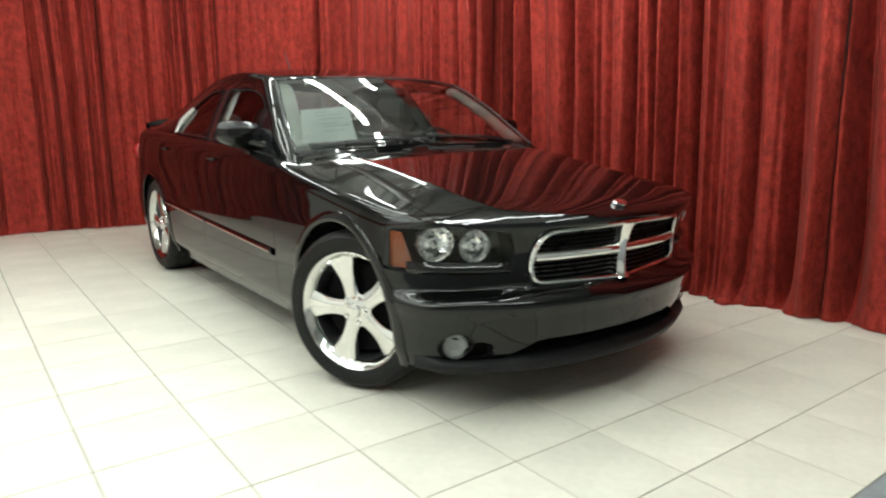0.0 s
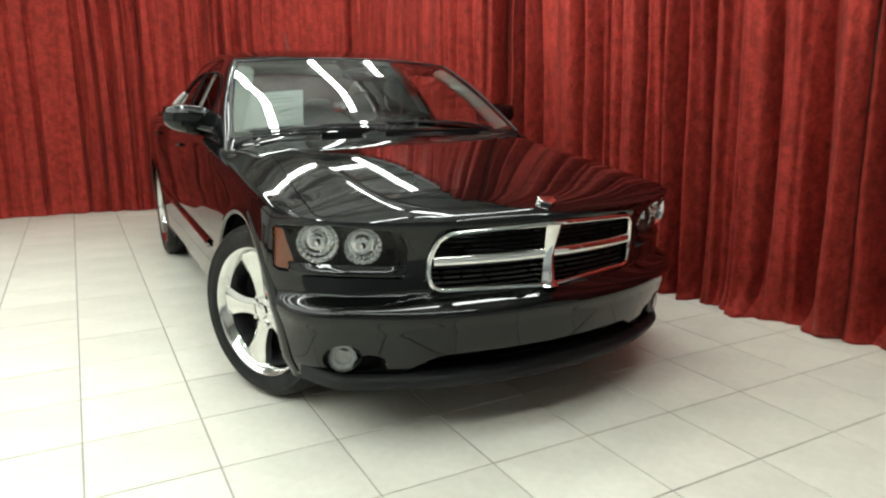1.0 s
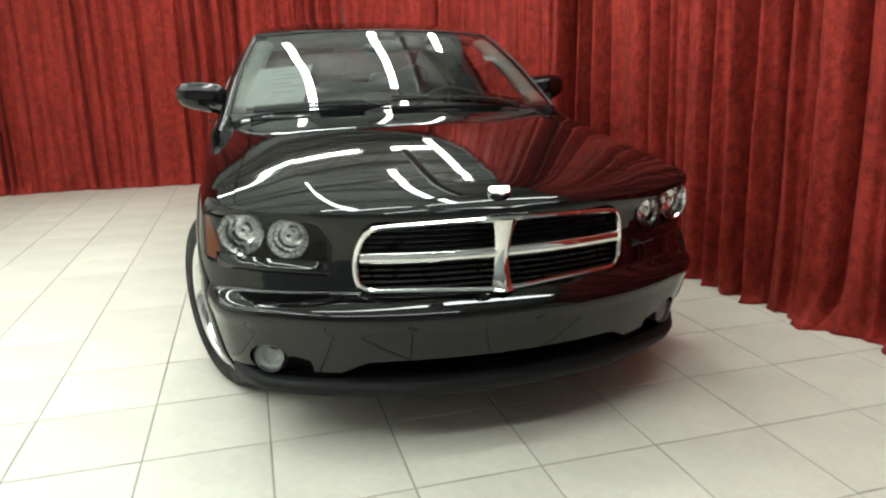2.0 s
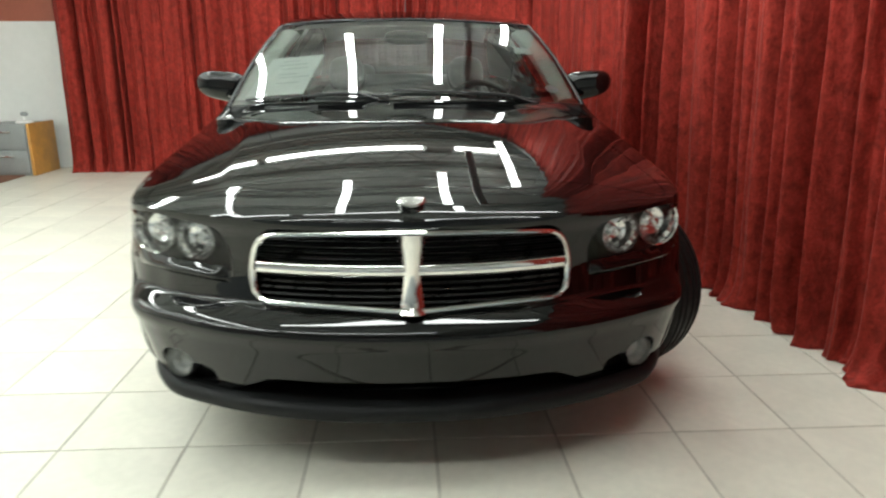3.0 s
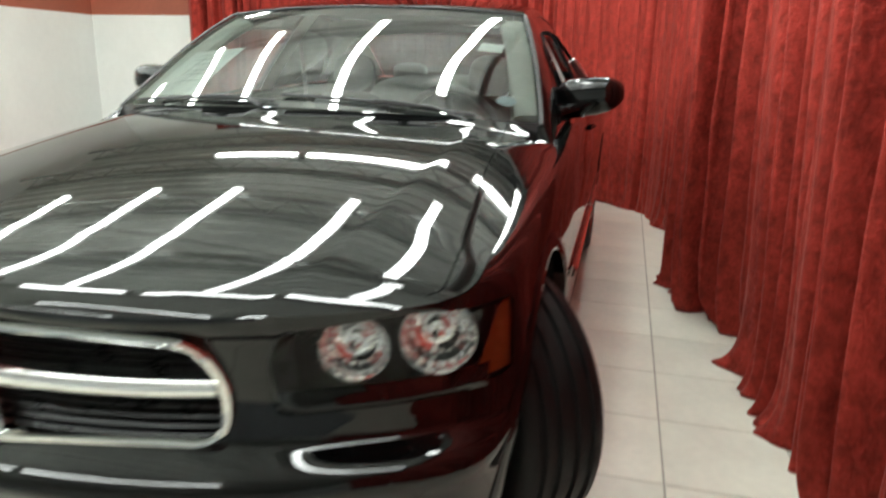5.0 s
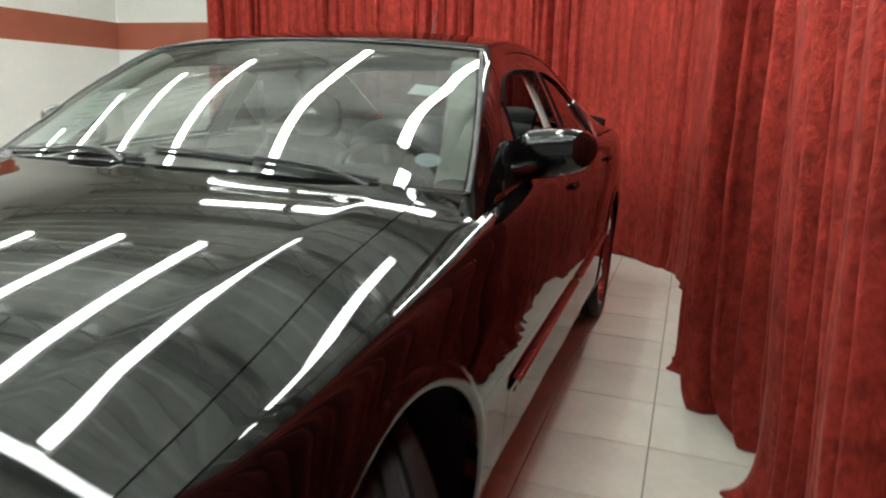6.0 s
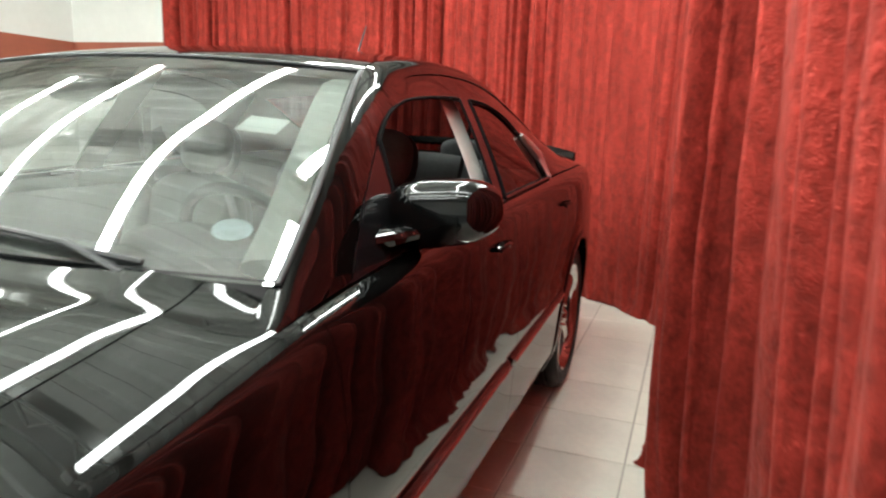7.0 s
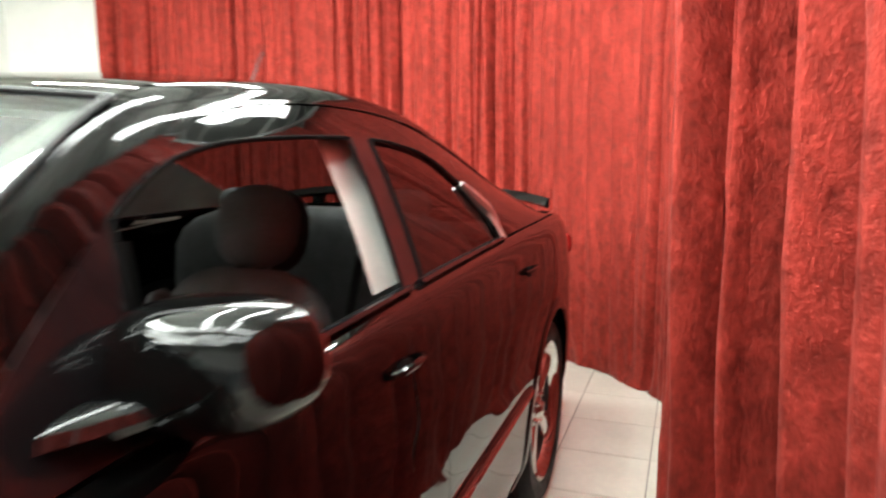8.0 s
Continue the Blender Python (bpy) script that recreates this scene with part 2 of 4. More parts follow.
solid("floor", box(WEST - 0.1, EDGE, -0.12, EAST + 0.1, NORTH + 0.1, -0.003), M_GROUT, "grey grout bed under the cream floor tiles", "floor", "structure")
floor = bpy.data.objects["floor"]
solid("floor_grey", box(WEST - 0.1, SOUTH - 0.1, -0.12, EAST + 0.1, EDGE - 0.004, 0.0), M_GREY, "plain grey painted floor beyond the tiles", "floor", "structure")


def wall(name, x0, y0, x1, y1, label):
    """White wall with a painted band; the slabs butt end to end in height."""
    return solid(name, box(x0, y0, -0.02, x1, y1, DECK + 0.08), M_WALL, label, "wall", "structure")


wall("wall_north", WEST - 0.15, NORTH, EAST + 0.15, NORTH + 0.15, "white painted wall behind the red curtain")
wall("wall_west", WEST - 0.15, SOUTH, WEST, NORTH, "white painted side wall with a red band")
wall("wall_east", EAST, SOUTH, EAST + 0.15, NORTH, "white painted wall behind the side curtain")
wall("wall_south", WEST - 0.15, SOUTH - 0.15, EAST + 0.15, SOUTH, "white painted wall closing the showroom")


def deck_bm():
    """Ribbed steel deck: flat pans and raised flutes that run across the room."""
    bm = box(WEST - 0.15, SOUTH - 0.15, DECK + 0.08, EAST + 0.15, NORTH + 0.15, DECK + 0.2)
    prof = []
    y = SOUTH
    while y < NORTH:
        prof += [(y, DECK), (y + 0.085, DECK), (y + 0.105, DECK + 0.022), (y + 0.18, DECK + 0.022)]
        y += 0.2
    prof.append((NORTH, DECK))
    ends = [[bm.verts.new((x, min(yy, NORTH), z)) for yy, z in prof] for x in (WEST, EAST)]
    for k in range(len(prof) - 1):
        bm.faces.new((ends[0][k], ends[0][k + 1], ends[1][k + 1], ends[1][k]))
    return bm


solid("ceiling", deck_bm(), M_CEIL, "grey ribbed steel deck ceiling", "ceiling", "structure", sharp=20)
solid("band_north", box(WEST + 0.004, NORTH - 0.004, 1.70, EAST, NORTH, 2.02), M_BAND, "brick red painted band along the white wall", "trim", "structure")
solid("band_west", box(WEST, SOUTH, 1.70, WEST + 0.004, NORTH - 0.004, 2.02), M_BAND, "brick red painted band along the white wall", "trim", "structure")
solid("baseboard_west", box(WEST, SOUTH + 0.01, 0.0, WEST + 0.015, NORTH - 0.016, 0.11, 0.003), M_BASE, "black baseboard along the white wall", "trim", "structure")
solid("baseboard_north", box(WEST + 0.016, NORTH - 0.016, 0.0, -4.05, NORTH - 0.001, 0.05, 0.003), M_WALL, "white baseboard along the white wall", "trim", "structure")


def ceiling_joist(y):
    """Open-web steel joist across the room: two chords and a zigzag rod."""
    ob = thing("ceiling_joist", "grey open-web steel joist under the deck", "joist", group="ceiling joists", at=(0, y, CEIL))
    h = DECK - CEIL
    part("top_chord", box(WEST, -0.05, h - 0.045, EAST, 0.05, h - 0.002, 0.004), M_JOIST, ob)
    part("bottom_chord", box(WEST, -0.04, 0.0, EAST, 0.04, 0.035, 0.004), M_JOIST, ob)
    n = 28
    part("web", tube([(mix(WEST + 0.02, EAST - 0.02, k / n), 0, 0.02 if k % 2 else h - 0.03) for k in range(n + 1)], 0.012, 5, ref=(0, 1, 0)), M_JOIST, ob)
    return ob


joist = ceiling_joist(2.2)
for k in range(-1, 9):
    if k:
        copy_thing(joist, pose(0, 2.2 - 1.2 * k, CEIL))


def light_fixture(x, y, along_y, length=2.4):
    """Open strip fitting: a shallow white channel, two end caps and one bright tube pair."""
    ob = thing("ceiling_light", "white fluorescent strip light on the ceiling", "ceiling light", group="ceiling strip lights", at=(x, y, CEIL))
    if not along_y:
        ob.rotation_euler = (0, 0, math.pi / 2)
    h = length / 2
    part("channel", box(-0.032, -h, -0.05, 0.032, h, -0.001, 0.006), M_FIXTURE, ob)
    part("tube", tube([(0, -h + 0.03, -0.085), (0, h - 0.03, -0.085)], 0.045, 10, flat=0.5), M_TUBE, ob, "glowing white fluorescent tube")
    for s in (-1, 1):
        part("end_cap", box(-0.055, s * h - 0.028, -0.12, 0.055, s * h + 0.0, -0.051, 0.004), M_FIXTURE, ob)
    return ob


# rows that run along the room: x, and the y of each fitting's middle
first = light_fixture(-0.62, -0.12, True)
for x, ys in ((-5.0, (-2.65, -0.12)), (-3.7, (-2.65, -0.12)), (-2.62, (-2.65, -0.12)), (-1.75, (-0.12,))):
    for y in ys:
        copy_thing(first, pose(x, y, CEIL))
light_fixture(0.36, 0.45, True, 1.7)
light_fixture(0.44, -0.92, True, 0.8)
# rows across the room
for x, y in ((-3.4, -3.8), (-0.9, -3.8)):
    copy_thing(first, pose(x, y, CEIL, 0, 0, 90))
short = light_fixture(-2.22, 2.2, False, 1.0)
for x, y in ((-1.66, -1.4), (-0.54, -1.4)):
    copy_thing(short, pose(x, y, CEIL, 0, 0, 90))
light_fixture(-0.72, 2.2, False, 1.85)
light_fixture(1.12, 1.75, True, 1.8)
light_fixture(0.80, -1.4, False, 1.5)
light_fixture(0.85, -2.55, False, 1.5)
light_fixture(-0.85, -2.55, False, 1.6)
light_fixture(0.80, 2.2, False, 0.55)
unlit = light_fixture(0.70, 0.85, True, 2.5)
tagged(unlit, "white strip light with its tubes switched off")
for ob in unlit.children:
    if ob.name.startswith("tube"):
        ob.data.materials[0] = M_FROST
        tagged(ob, "dull grey fluorescent tube that is off")


# ---------------------------------------------------------------- curtain
def spline2(points, n):
    """A smooth plan line through points, n samples evenly along it, with the way of each."""
    ks = list(range(len(points)))
    fx = curve(*[(k, p[0]) for k, p in zip(ks, points)])
    fy = curve(*[(k, p[1]) for k, p in zip(ks, points)])
    dense = np.array([(fx(t), fy(t)) for t in np.linspace(0, ks[-1], 2000)])
    run = np.concatenate([[0], np.cumsum(np.linalg.norm(np.diff(dense, axis=0), axis=1))])
    s = np.linspace(0, run[-1], n)
    return s, np.stack([np.interp(s, run, dense[:, 0]), np.interp(s, run, dense[:, 1])], 1)


CURTAIN_LINE = [(-3.88, 3.98), (-2.9, 4.02), (-1.7, 4.04), (-0.6, 3.87), (0.25, 3.60), (0.85, 3.20), (1.25, 2.85), (1.45, 2.2), (1.48, 1.5), (1.48, 0.9), (1.455, 0.5), (1.50, 0.28), (1.64, 0.20), (1.68, 0.0),
                (1.65, -0.5), (1.72, -1.2), (1.81, -1.9), (1.90, -2.6), (1.97, -3.5), (2.0, -4.4)]
CURTAIN_TOP = 3.07
cs, cp = spline2(CURTAIN_LINE, 2400)
ct = np.gradient(cp, axis=0)
ct /= np.linalg.norm(ct, axis=1)[:, None]
cn = np.stack([-ct[:, 1], ct[:, 0]], 1) * -1     # towards the room
rng = np.random.default_rng(11)


def wander(s, pitch, seed):
    """Smooth random values from -1 to 1 along s, changing over pitch metres."""
    r = np.random.default_rng(seed).uniform(-1, 1, 400)
    k = s / pitch
    i = np.floor(k).astype(int)
    f = k - i
    f = f * f * (3 - 2 * f)
    return r[i % 400] * (1 - f) + r[(i + 1) % 400] * f


phase = 2 * np.pi * np.cumsum((7.0 - 1.8 * np.clip((cs - 5.2) / 1.5, 0, 1) + 3.2 * wander(cs, 0.55, 3)) * np.gradient(cs))
fold_amp = 1.3 * (0.058 + 0.044 * np.clip((cs - 5.2) / 1.5, 0, 1)) * np.clip(0.72 + 0.70 * wander(cs, 0.30, 5), 0.22, 1.3)
# widths that hang nearly flat, and deep pleats between the folds
for s0, s1, share in ((4.22, 5.36, 0.22), (5.46, 6.60, 0.45)):
    fold_amp *= 1 - (1 - share) / (1 + np.exp(-(cs - s0) / 0.04)) / (1 + np.exp((cs - s1) / 0.04))
pleat = np.zeros_like(cs)
PLEATS = [3.03, 5.40, 8.06, 8.19, 8.45, 8.97, 9.22, 9.48, 9.68, 10.06, 10.17, 10.34, 10.48, 10.95] + list(rng.uniform(0.1, 4.1, 9)) + list(rng.uniform(6.6, 8.0, 4))
for at in PLEATS:
    pleat -= rng.uniform(0.05, 0.09) * np.exp(-((cs - at) / rng.uniform(0.012, 0.022)) ** 2)
# where the hem is pushed out over the floor: place along the line, reach, half width
TAILS = ((8.75, 0.09, 0.06), (9.9, 0.07, 0.06), (10.28, 0.08, 0.06), (7.55, 0.07, 0.3), (10.62, 0.06, 0.06), (9.30, 0.03, 0.06), (6.9, 0.03, 0.1))
tail = sum(o * np.exp(-((cs - at) / w) ** 2) for at, o, w in TAILS)

near = np.clip((cs - 7.4) / 0.6, 0, 1)      # the side curtain, more gathered towards its hem
fold_pow = 0.8 + 0.6 * np.clip((cs - 5.2) / 1.5, 0, 1)


def curtain_panel(i0, i1, seed):
    """One width of velvet from the rail to the floor, with its own folds, hem and pooled foot."""
    idx = np.arange(i0, i1 + 1)
    zs = np.concatenate([np.linspace(0, 0.16, 9), np.linspace(0.2, CURTAIN_TOP, 22)])
    n = len(idx)
    bm = bmesh.new()
    rows = []
    s = cs[idx]
    edge = np.minimum(s - s[0], s[-1] - s)
    tuck = -0.05 * np.exp(-edge / 0.012)
    hem = 0.012 + 0.010 * wander(s, 0.10, seed + 1)
    for z in zs:
        sway = 0.35 * wander(s + 3.1 * z * 0.04, 0.25, seed + 2) + 0.25 * math.sin(2.2 * z + seed)
        ph = phase[idx] + sway
        a = fold_amp[idx] * mix(0.50, 0.70 + 0.95 * near[idx], 1 - z / CURTAIN_TOP)
        d = a * (2.0 * np.abs(np.sin(ph / 2)) ** (0.62 * fold_pow[idx]) - 1.45 + 0.34 * np.sin(0.37 * ph + 1.0) + 0.16 * np.sin(2.5 * ph + z))
        d = d + 0.006 * wander(s * 1.0 + z * 0.2, 0.045, seed + 4) + tuck + pleat[idx] * (0.75 + 0.35 * math.sin(1.3 * z + seed))
        d = d + near[idx] * 0.05 * (z - 0.5)      # hung a little out over the hem
        foot = math.exp(-z / 0.09)
        d = d * (1 - 0.6 * foot) + foot * (0.025 + 0.045 * wander(s, 0.33, seed + 6) + 0.022 * wander(s, 0.11, seed + 7)) + math.exp(-z / 0.05) * tail[idx]
        zz = np.maximum(z, hem * 0.4) if z < 0.02 else np.full(n, z)
        rows.append([bm.verts.new((cp[k, 0] + cn[k, 0] * dd, cp[k, 1] + cn[k, 1] * dd, float(h))) for k, dd, h in zip(idx, d, zz)])
    for a, b in zip(rows, rows[1:]):
        for j in range(n - 1):
            bm.faces.new((a[j], a[j + 1], b[j + 1], b[j]))
    ob = solid("curtain", bm, M_VELVET, "crushed red velvet curtain hanging in folds to the floor", "curtain", group="curtain panels", sharp=180)
    mod = ob.modifiers.new("cloth", "SOLIDIFY")
    mod.thickness, mod.offset = 0.004, -1
    return ob


joints = [0.0]
while joints[-1] < cs[-1] - 1.6:
    joints.append(joints[-1] + 1.15 + 0.55 * rng.random())
joints.append(cs[-1])
for k, (a, b) in enumerate(zip(joints, joints[1:])):
    curtain_panel(int(np.searchsorted(cs, a)), min(int(np.searchsorted(cs, b)), len(cs) - 1), 20 * k + 7)
rail_points = [(cp[k, 0], cp[k, 1], CURTAIN_TOP + 0.02) for k in range(0, len(cp), 24)]
solid("curtain_rail", tube(rail_points, 0.02, 8), M_STEEL, "grey metal curtain rail above the velvet curtain", "curtain rail")
for k in range(60, len(cp), 300):
    p = (cp[k, 0], cp[k, 1])
    solid("rail_hanger", tube([(p[0], p[1], CURTAIN_TOP + 0.03), (p[0], p[1], DECK)], 0.006, 6), M_STEEL, "thin metal rod carrying the curtain rail", "rail hanger", group="curtain rail hangers")


# ---------------------------------------------------------------- corner by the white wall
solid("floor_mat", box(-5.45, 2.4, 0.0, -4.30, 3.74, 0.012, 0.004), M_MAT, "flat brown mat on the tiles by the wall", "mat")
cabinet = thing("storage_cabinet", "low grey metal cabinet with an orange wooden side panel", "cabinet", at=(-4.42, 4.02, 0.0))
part("body", box(-0.30, -0.27, 0, 0.20, 0.27, 0.57, 0.006), M_STEEL, cabinet)
part("side_panel", box(0.202, -0.28, 0, 0.235, 0.28, 0.58, 0.004), M_OAK, cabinet, "orange wooden side panel")
for z in (0.03, 0.30):
    d = part("drawer_front", box(-0.285, -0.288, z, 0.185, -0.272, z + 0.25, 0.005), M_STEEL, cabinet)
    part("handle", tube([(-0.12, -0.305, z + 0.19), (-0.04, -0.312, z + 0.19), (0.04, -0.305, z + 0.19)], 0.008, 6), M_CHROME, d)
lump = thing("desk_ornament", "small white ornament standing on the grey cabinet", "ornament", at=(-4.36, 4.0, 0.57))
part("foot", lathe([(0.0, 0.0), (0.09, 0.0), (0.095, 0.012), (0.07, 0.03), (0.0, 0.03)], 20, m=pose(0, 0, 0, 0, -90, 0)), M_PAPER, lump)
part("head", blob((0.01, 0, 0.10), (0.045, 0.03, 0.025), 2.2, 14), M_STEEL, lump)
part("stem", tube([(0, 0, 0.028), (0.005, 0, 0.09)], 0.012, 8), M_PAPER, lump)

# ---------------------------------------------------------------- the car: nose towards -y, its left side at +x
car = thing("car", "glossy black sedan with chrome grille and wheels on tiles", "car")
FRONT_AXLE, REAR_AXLE, HUB = -1.57, 1.448, 0.36
ARCH = 0.405

# half of the outline seen from above, nose to tail
OUTLINE = [*[(x, -2.42 + 0.243 * (x / 0.8) ** 2.2) for x in (0.0, 0.1, 0.2, 0.3, 0.4, 0.5, 0.6, 0.7, 0.79)], (0.868, -2.10), (0.912, -1.97), (0.930, -1.82), (0.938, -1.6), (0.943, -1.2), (0.945, 0.0),
           (0.945, 1.2), (0.94, 1.6), (0.905, 2.05), (0.80, 2.36), (0.55, 2.50), (0.0, 2.54)]
CUTS = [-2.16, -1.93, -0.93, 0.22, 1.18, 1.86, 2.10]

shoulder = curve((-2.42, 0.80), (-2.2, 0.805), (-2.0, 0.835), (-1.6, 0.885), (-1.2, 0.935), (-0.9, 0.98), (-0.4, 1.02), (0.0, 1.04), (0.8, 1.07), (1.3, 1.085), (1.9, 1.09), (2.4, 1.07), (2.54, 1.06))
low = curve((-2.42, 0.235), (-2.0, 0.215), (-1.5, 0.20), (1.3, 0.20), (2.0, 0.25), (2.54, 0.27))
bonnet = curve((-2.39, 0.80), (-2.375, 0.812), (-2.345, 0.828), (-2.28, 0.849),
               *[(y, 0.875 + 0.22 * (y + 2.17) - 0.056 * (y + 2.17) ** 2) for y in np.linspace(-2.17, -1.15, 12)], (-1.07, 1.0475), (-0.93, 1.050))
crease = curve((-2.45, 0.48), (-2.3, 0.505), (-2.18, 0.545), (-1.93, 0.582), (-1.4, 0.61), (-0.93, 0.62))    # edge of the bonnet's raised middle
deck = curve((1.86, 1.12), (2.2, 1.115), (2.42, 1.105), (2.54, 1.07))
nose_in = curve((0.20, 0.086), (0.24, 0.077), (0.28, 0.066), (0.32, 0.0535), (0.36, 0.0405), (0.40, 0.0270), (0.43, 0.0165), (0.452, 0.0065), (0.464, 0.001), (0.476, -0.002), (0.487, 0.001), (0.497, 0.0085), (0.506, 0.0185), (0.5155, 0.031), (0.525, 0.044), (0.534, 0.0565), (0.543, 0.069), (0.551, 0.075), (0.65, 0.077), (0.74, 0.056), (0.78, 0.036), (0.80, 0.032))
side_in = curve((0.0, 0.075), (0.06, 0.05), (0.12, 0.028), (0.20, 0.016), (0.34, 0.008), (0.5, 0.0), (0.7, 0.004), (0.82, 0.014), (0.90, 0.024), (0.95, 0.036), (0.985, 0.055), (1.0, 0.08))
tail_in = curve((0.2, 0.06), (0.35, 0.01), (0.55, 0.0), (0.75, 0.03), (0.95, 0.05), (1.03, 0.055), (1.08, 0.085))

_, dense = spline2(OUTLINE, 3000)
run = np.concatenate([[0], np.cumsum(np.linalg.norm(np.diff(dense, axis=0), axis=1))])
want = list(np.arange(0, run[-1], 0.0185))
for c in CUTS:
    at = float(np.interp(c, dense[:, 1], run))
    want = [w for w in want if abs(w - at) > 0.010] + [at]
want = np.array(sorted(want + [run[-1]]))
OUT = np.stack([np.interp(want, run, dense[:, 0]), np.interp(want, run, dense[:, 1])], 1)
way = np.gradient(OUT, axis=0)
way /= np.linalg.norm(way, axis=1)[:, None]
NRM = np.stack([-way[:, 1], way[:, 0]], 1) * -1
NRM[0], NRM[-1] = (0, -1), (0, 1)
NV = 116


KNEE = 0.56


def level(y, v):
    """Height of the skin's row v: rows run level below the knee and follow the shoulder above it."""
    z0, z1 = low(y), shoulder(y)
    return mix(z0, KNEE, v / 0.6) if v < 0.6 else mix(KNEE, z1, (v - 0.6) / 0.4)


def row_at(y, z):
    z0, z1 = low(y), shoulder(y)
    v = 0.6 * (z - z0) / (KNEE - z0) if z < KNEE else 0.6 + 0.4 * (z - KNEE) / (z1 - KNEE)
    return min(max(v, 0), 1)


def skin(i, v):
    """The painted side skin at outline sample i, v from the sill to the shoulder."""
    x, y = OUT[i]
    z = level(y, v)
    v = (z - low(y)) / (shoulder(y) - low(y))
    f = 1 - step(-2.17, -1.90, y)
    r = step(1.8, 2.3, y)
    flat = 0.6 * step(0.50, 0.75, x) * (z - 0.52) * math.exp(-((z - 0.52) / 0.03) ** 2)      # the ledge levels out towards the corner
    d = f * nose_in(z + flat) + r * tail_in(z) + (1 - f - r) * side_in(v)
    # the rear haunch swells under the kicked-up shoulder
    d -= 0.010 * math.exp(-((y - 1.45) / 0.5) ** 2) * step(0.5, 0.85, v) * (1 - step(0.93, 1.0, v))
    # a shallow crease along the doors
    d += 0.0008 * math.exp(-((z - 0.66) / 0.035) ** 2) * (1 - f) * (1 - r)
    return Vector((max(x - NRM[i][0] * d, 0), y - NRM[i][1] * d, z))


SKIN = [[skin(i, j / NV) for j in range(NV + 1)] for i in range(len(OUT))]
LEVELS = np.linspace(0.24, 0.80, 113)


def contour(z):
    pts = []
    for i in range(len(OUT)):
        if OUT[i][1] > -1.2:
            break
        y = OUT[i][1]
        pts.append(skin(i, row_at(y, z)))
    return np.array([p.x for p in pts]), np.array([p.y for p in pts])


CONTOURS = [contour(z) for z in LEVELS]


def face_y(x, z):
    """y of the nose skin at x and z."""
    k = (min(max(z, 0.24), 0.7999) - 0.24) / 0.005
    i = int(k)
    a, b = CONTOURS[i], CONTOURS[min(i + 1, len(CONTOURS) - 1)]
    return mix(float(np.interp(abs(x), *a)), float(np.interp(abs(x), *b)), k - i)


def side_x(y, z):
    i = int(np.clip(np.searchsorted(OUT[:, 1], y), 1, len(OUT) - 1))
    v = row_at(y, z)
    t = (y - OUT[i - 1][1]) / max(OUT[i][1] - OUT[i - 1][1], 1e-6)
    return mix(skin(i - 1, v).x, skin(i, v).x, t)


shut_line = curve((-2.2, 0.79), (-2.0, 0.785), (-1.75, 0.765), (-1.5, 0.735), (-1.1, 0.715), (-0.93, 0.705))
QS = [0, 0.035, 0.075, 0.12, 0.16]
NQ = 24


def crease_share(i):
    s = SKIN[i][NV]
    return min(crease(s.y) / max(s.x, 0.01), 0.70)


def column(i, k):
    """Where column k of the top sheet runs: the share of the half width left to the centre line."""
    front = SKIN[i][NV].y < 0
    inset = min(max(1 - shut_line(SKIN[i][NV].y) / max(SKIN[i][NV].x, 0.01), 0.04), 0.3) if front else 0.16
    if k < 5:
        return QS[k] / 0.16 * inset
    if not front:
        return 0.16 + 0.84 * (k - 4) / 20
    c = crease_share(i)
    e = 0.016 / max(SKIN[i][NV].x, 0.05)
    if k <= 10:
        return 1 - mix(1 - inset, c + e, (k - 4) / 6)
    if k <= 13:
        return 1 - (c + e - 2 * e * (k - 10) / 3)
    return 1 - mix(c - e, 0.0, (k - 13) / 11)


def top_point(i, q, middle):
    s = SKIN[i][NV]
    x = s.x * (1 - q)
    y = s.y
    if s.x < 1e-4:
        return s.copy()
    if y > 0:
        return Vector((x, y, s.z + (middle(y) - s.z) * (1 - (1 - q) ** 2.3)))
    bow = 1 - (x / s.x) ** 2
    y -= 0.17 * bow * step(-1.65, -0.93, y)
    # a gently crowned raised middle, a crease, then a slope down to the fender
    xc = crease(s.y)

    def sheet_z(at):
        over = max(at - xc, 0)
        return middle(y) - 0.032 * (min(at, xc) / xc) ** 2 - 0.19 * over - 0.20 * over ** 2
    z = sheet_z(x) + (s.z - sheet_z(s.x)) * (x / s.x) ** 5
    # the rear edge kicks up to the windscreen
    reach = 0.07 + 0.08 * bow
    rise = min(max((reach - (-0.93 - 0.17 * bow - y)) / reach, 0), 1)
    z += (0.024 - 0.015 * bow) * rise ** 1.8 * step(0.0, 0.18, q)
    return Vector((x, y, z))


# outlines cut out of the nose (seen from the front), for the half x >= 0
def round_outline(pts, r, n=6):
    """A closed outline with its corners rounded."""
    out = []
    m = len(pts)
    for k in range(m):
        p, a, b = (Vector(pts[j % m]) for j in (k, k - 1, k + 1))
        ra = min(r, (a - p).length * 0.45, (b - p).length * 0.45)
        s, e = p + (a - p).normalized() * ra, p + (b - p).normalized() * ra
        for t in range(n + 1):
            u = t / n
            out.append(((1 - u) ** 2 * s + 2 * u * (1 - u) * p + u * u * e))
    return [(v[0], v[1]) for v in out]


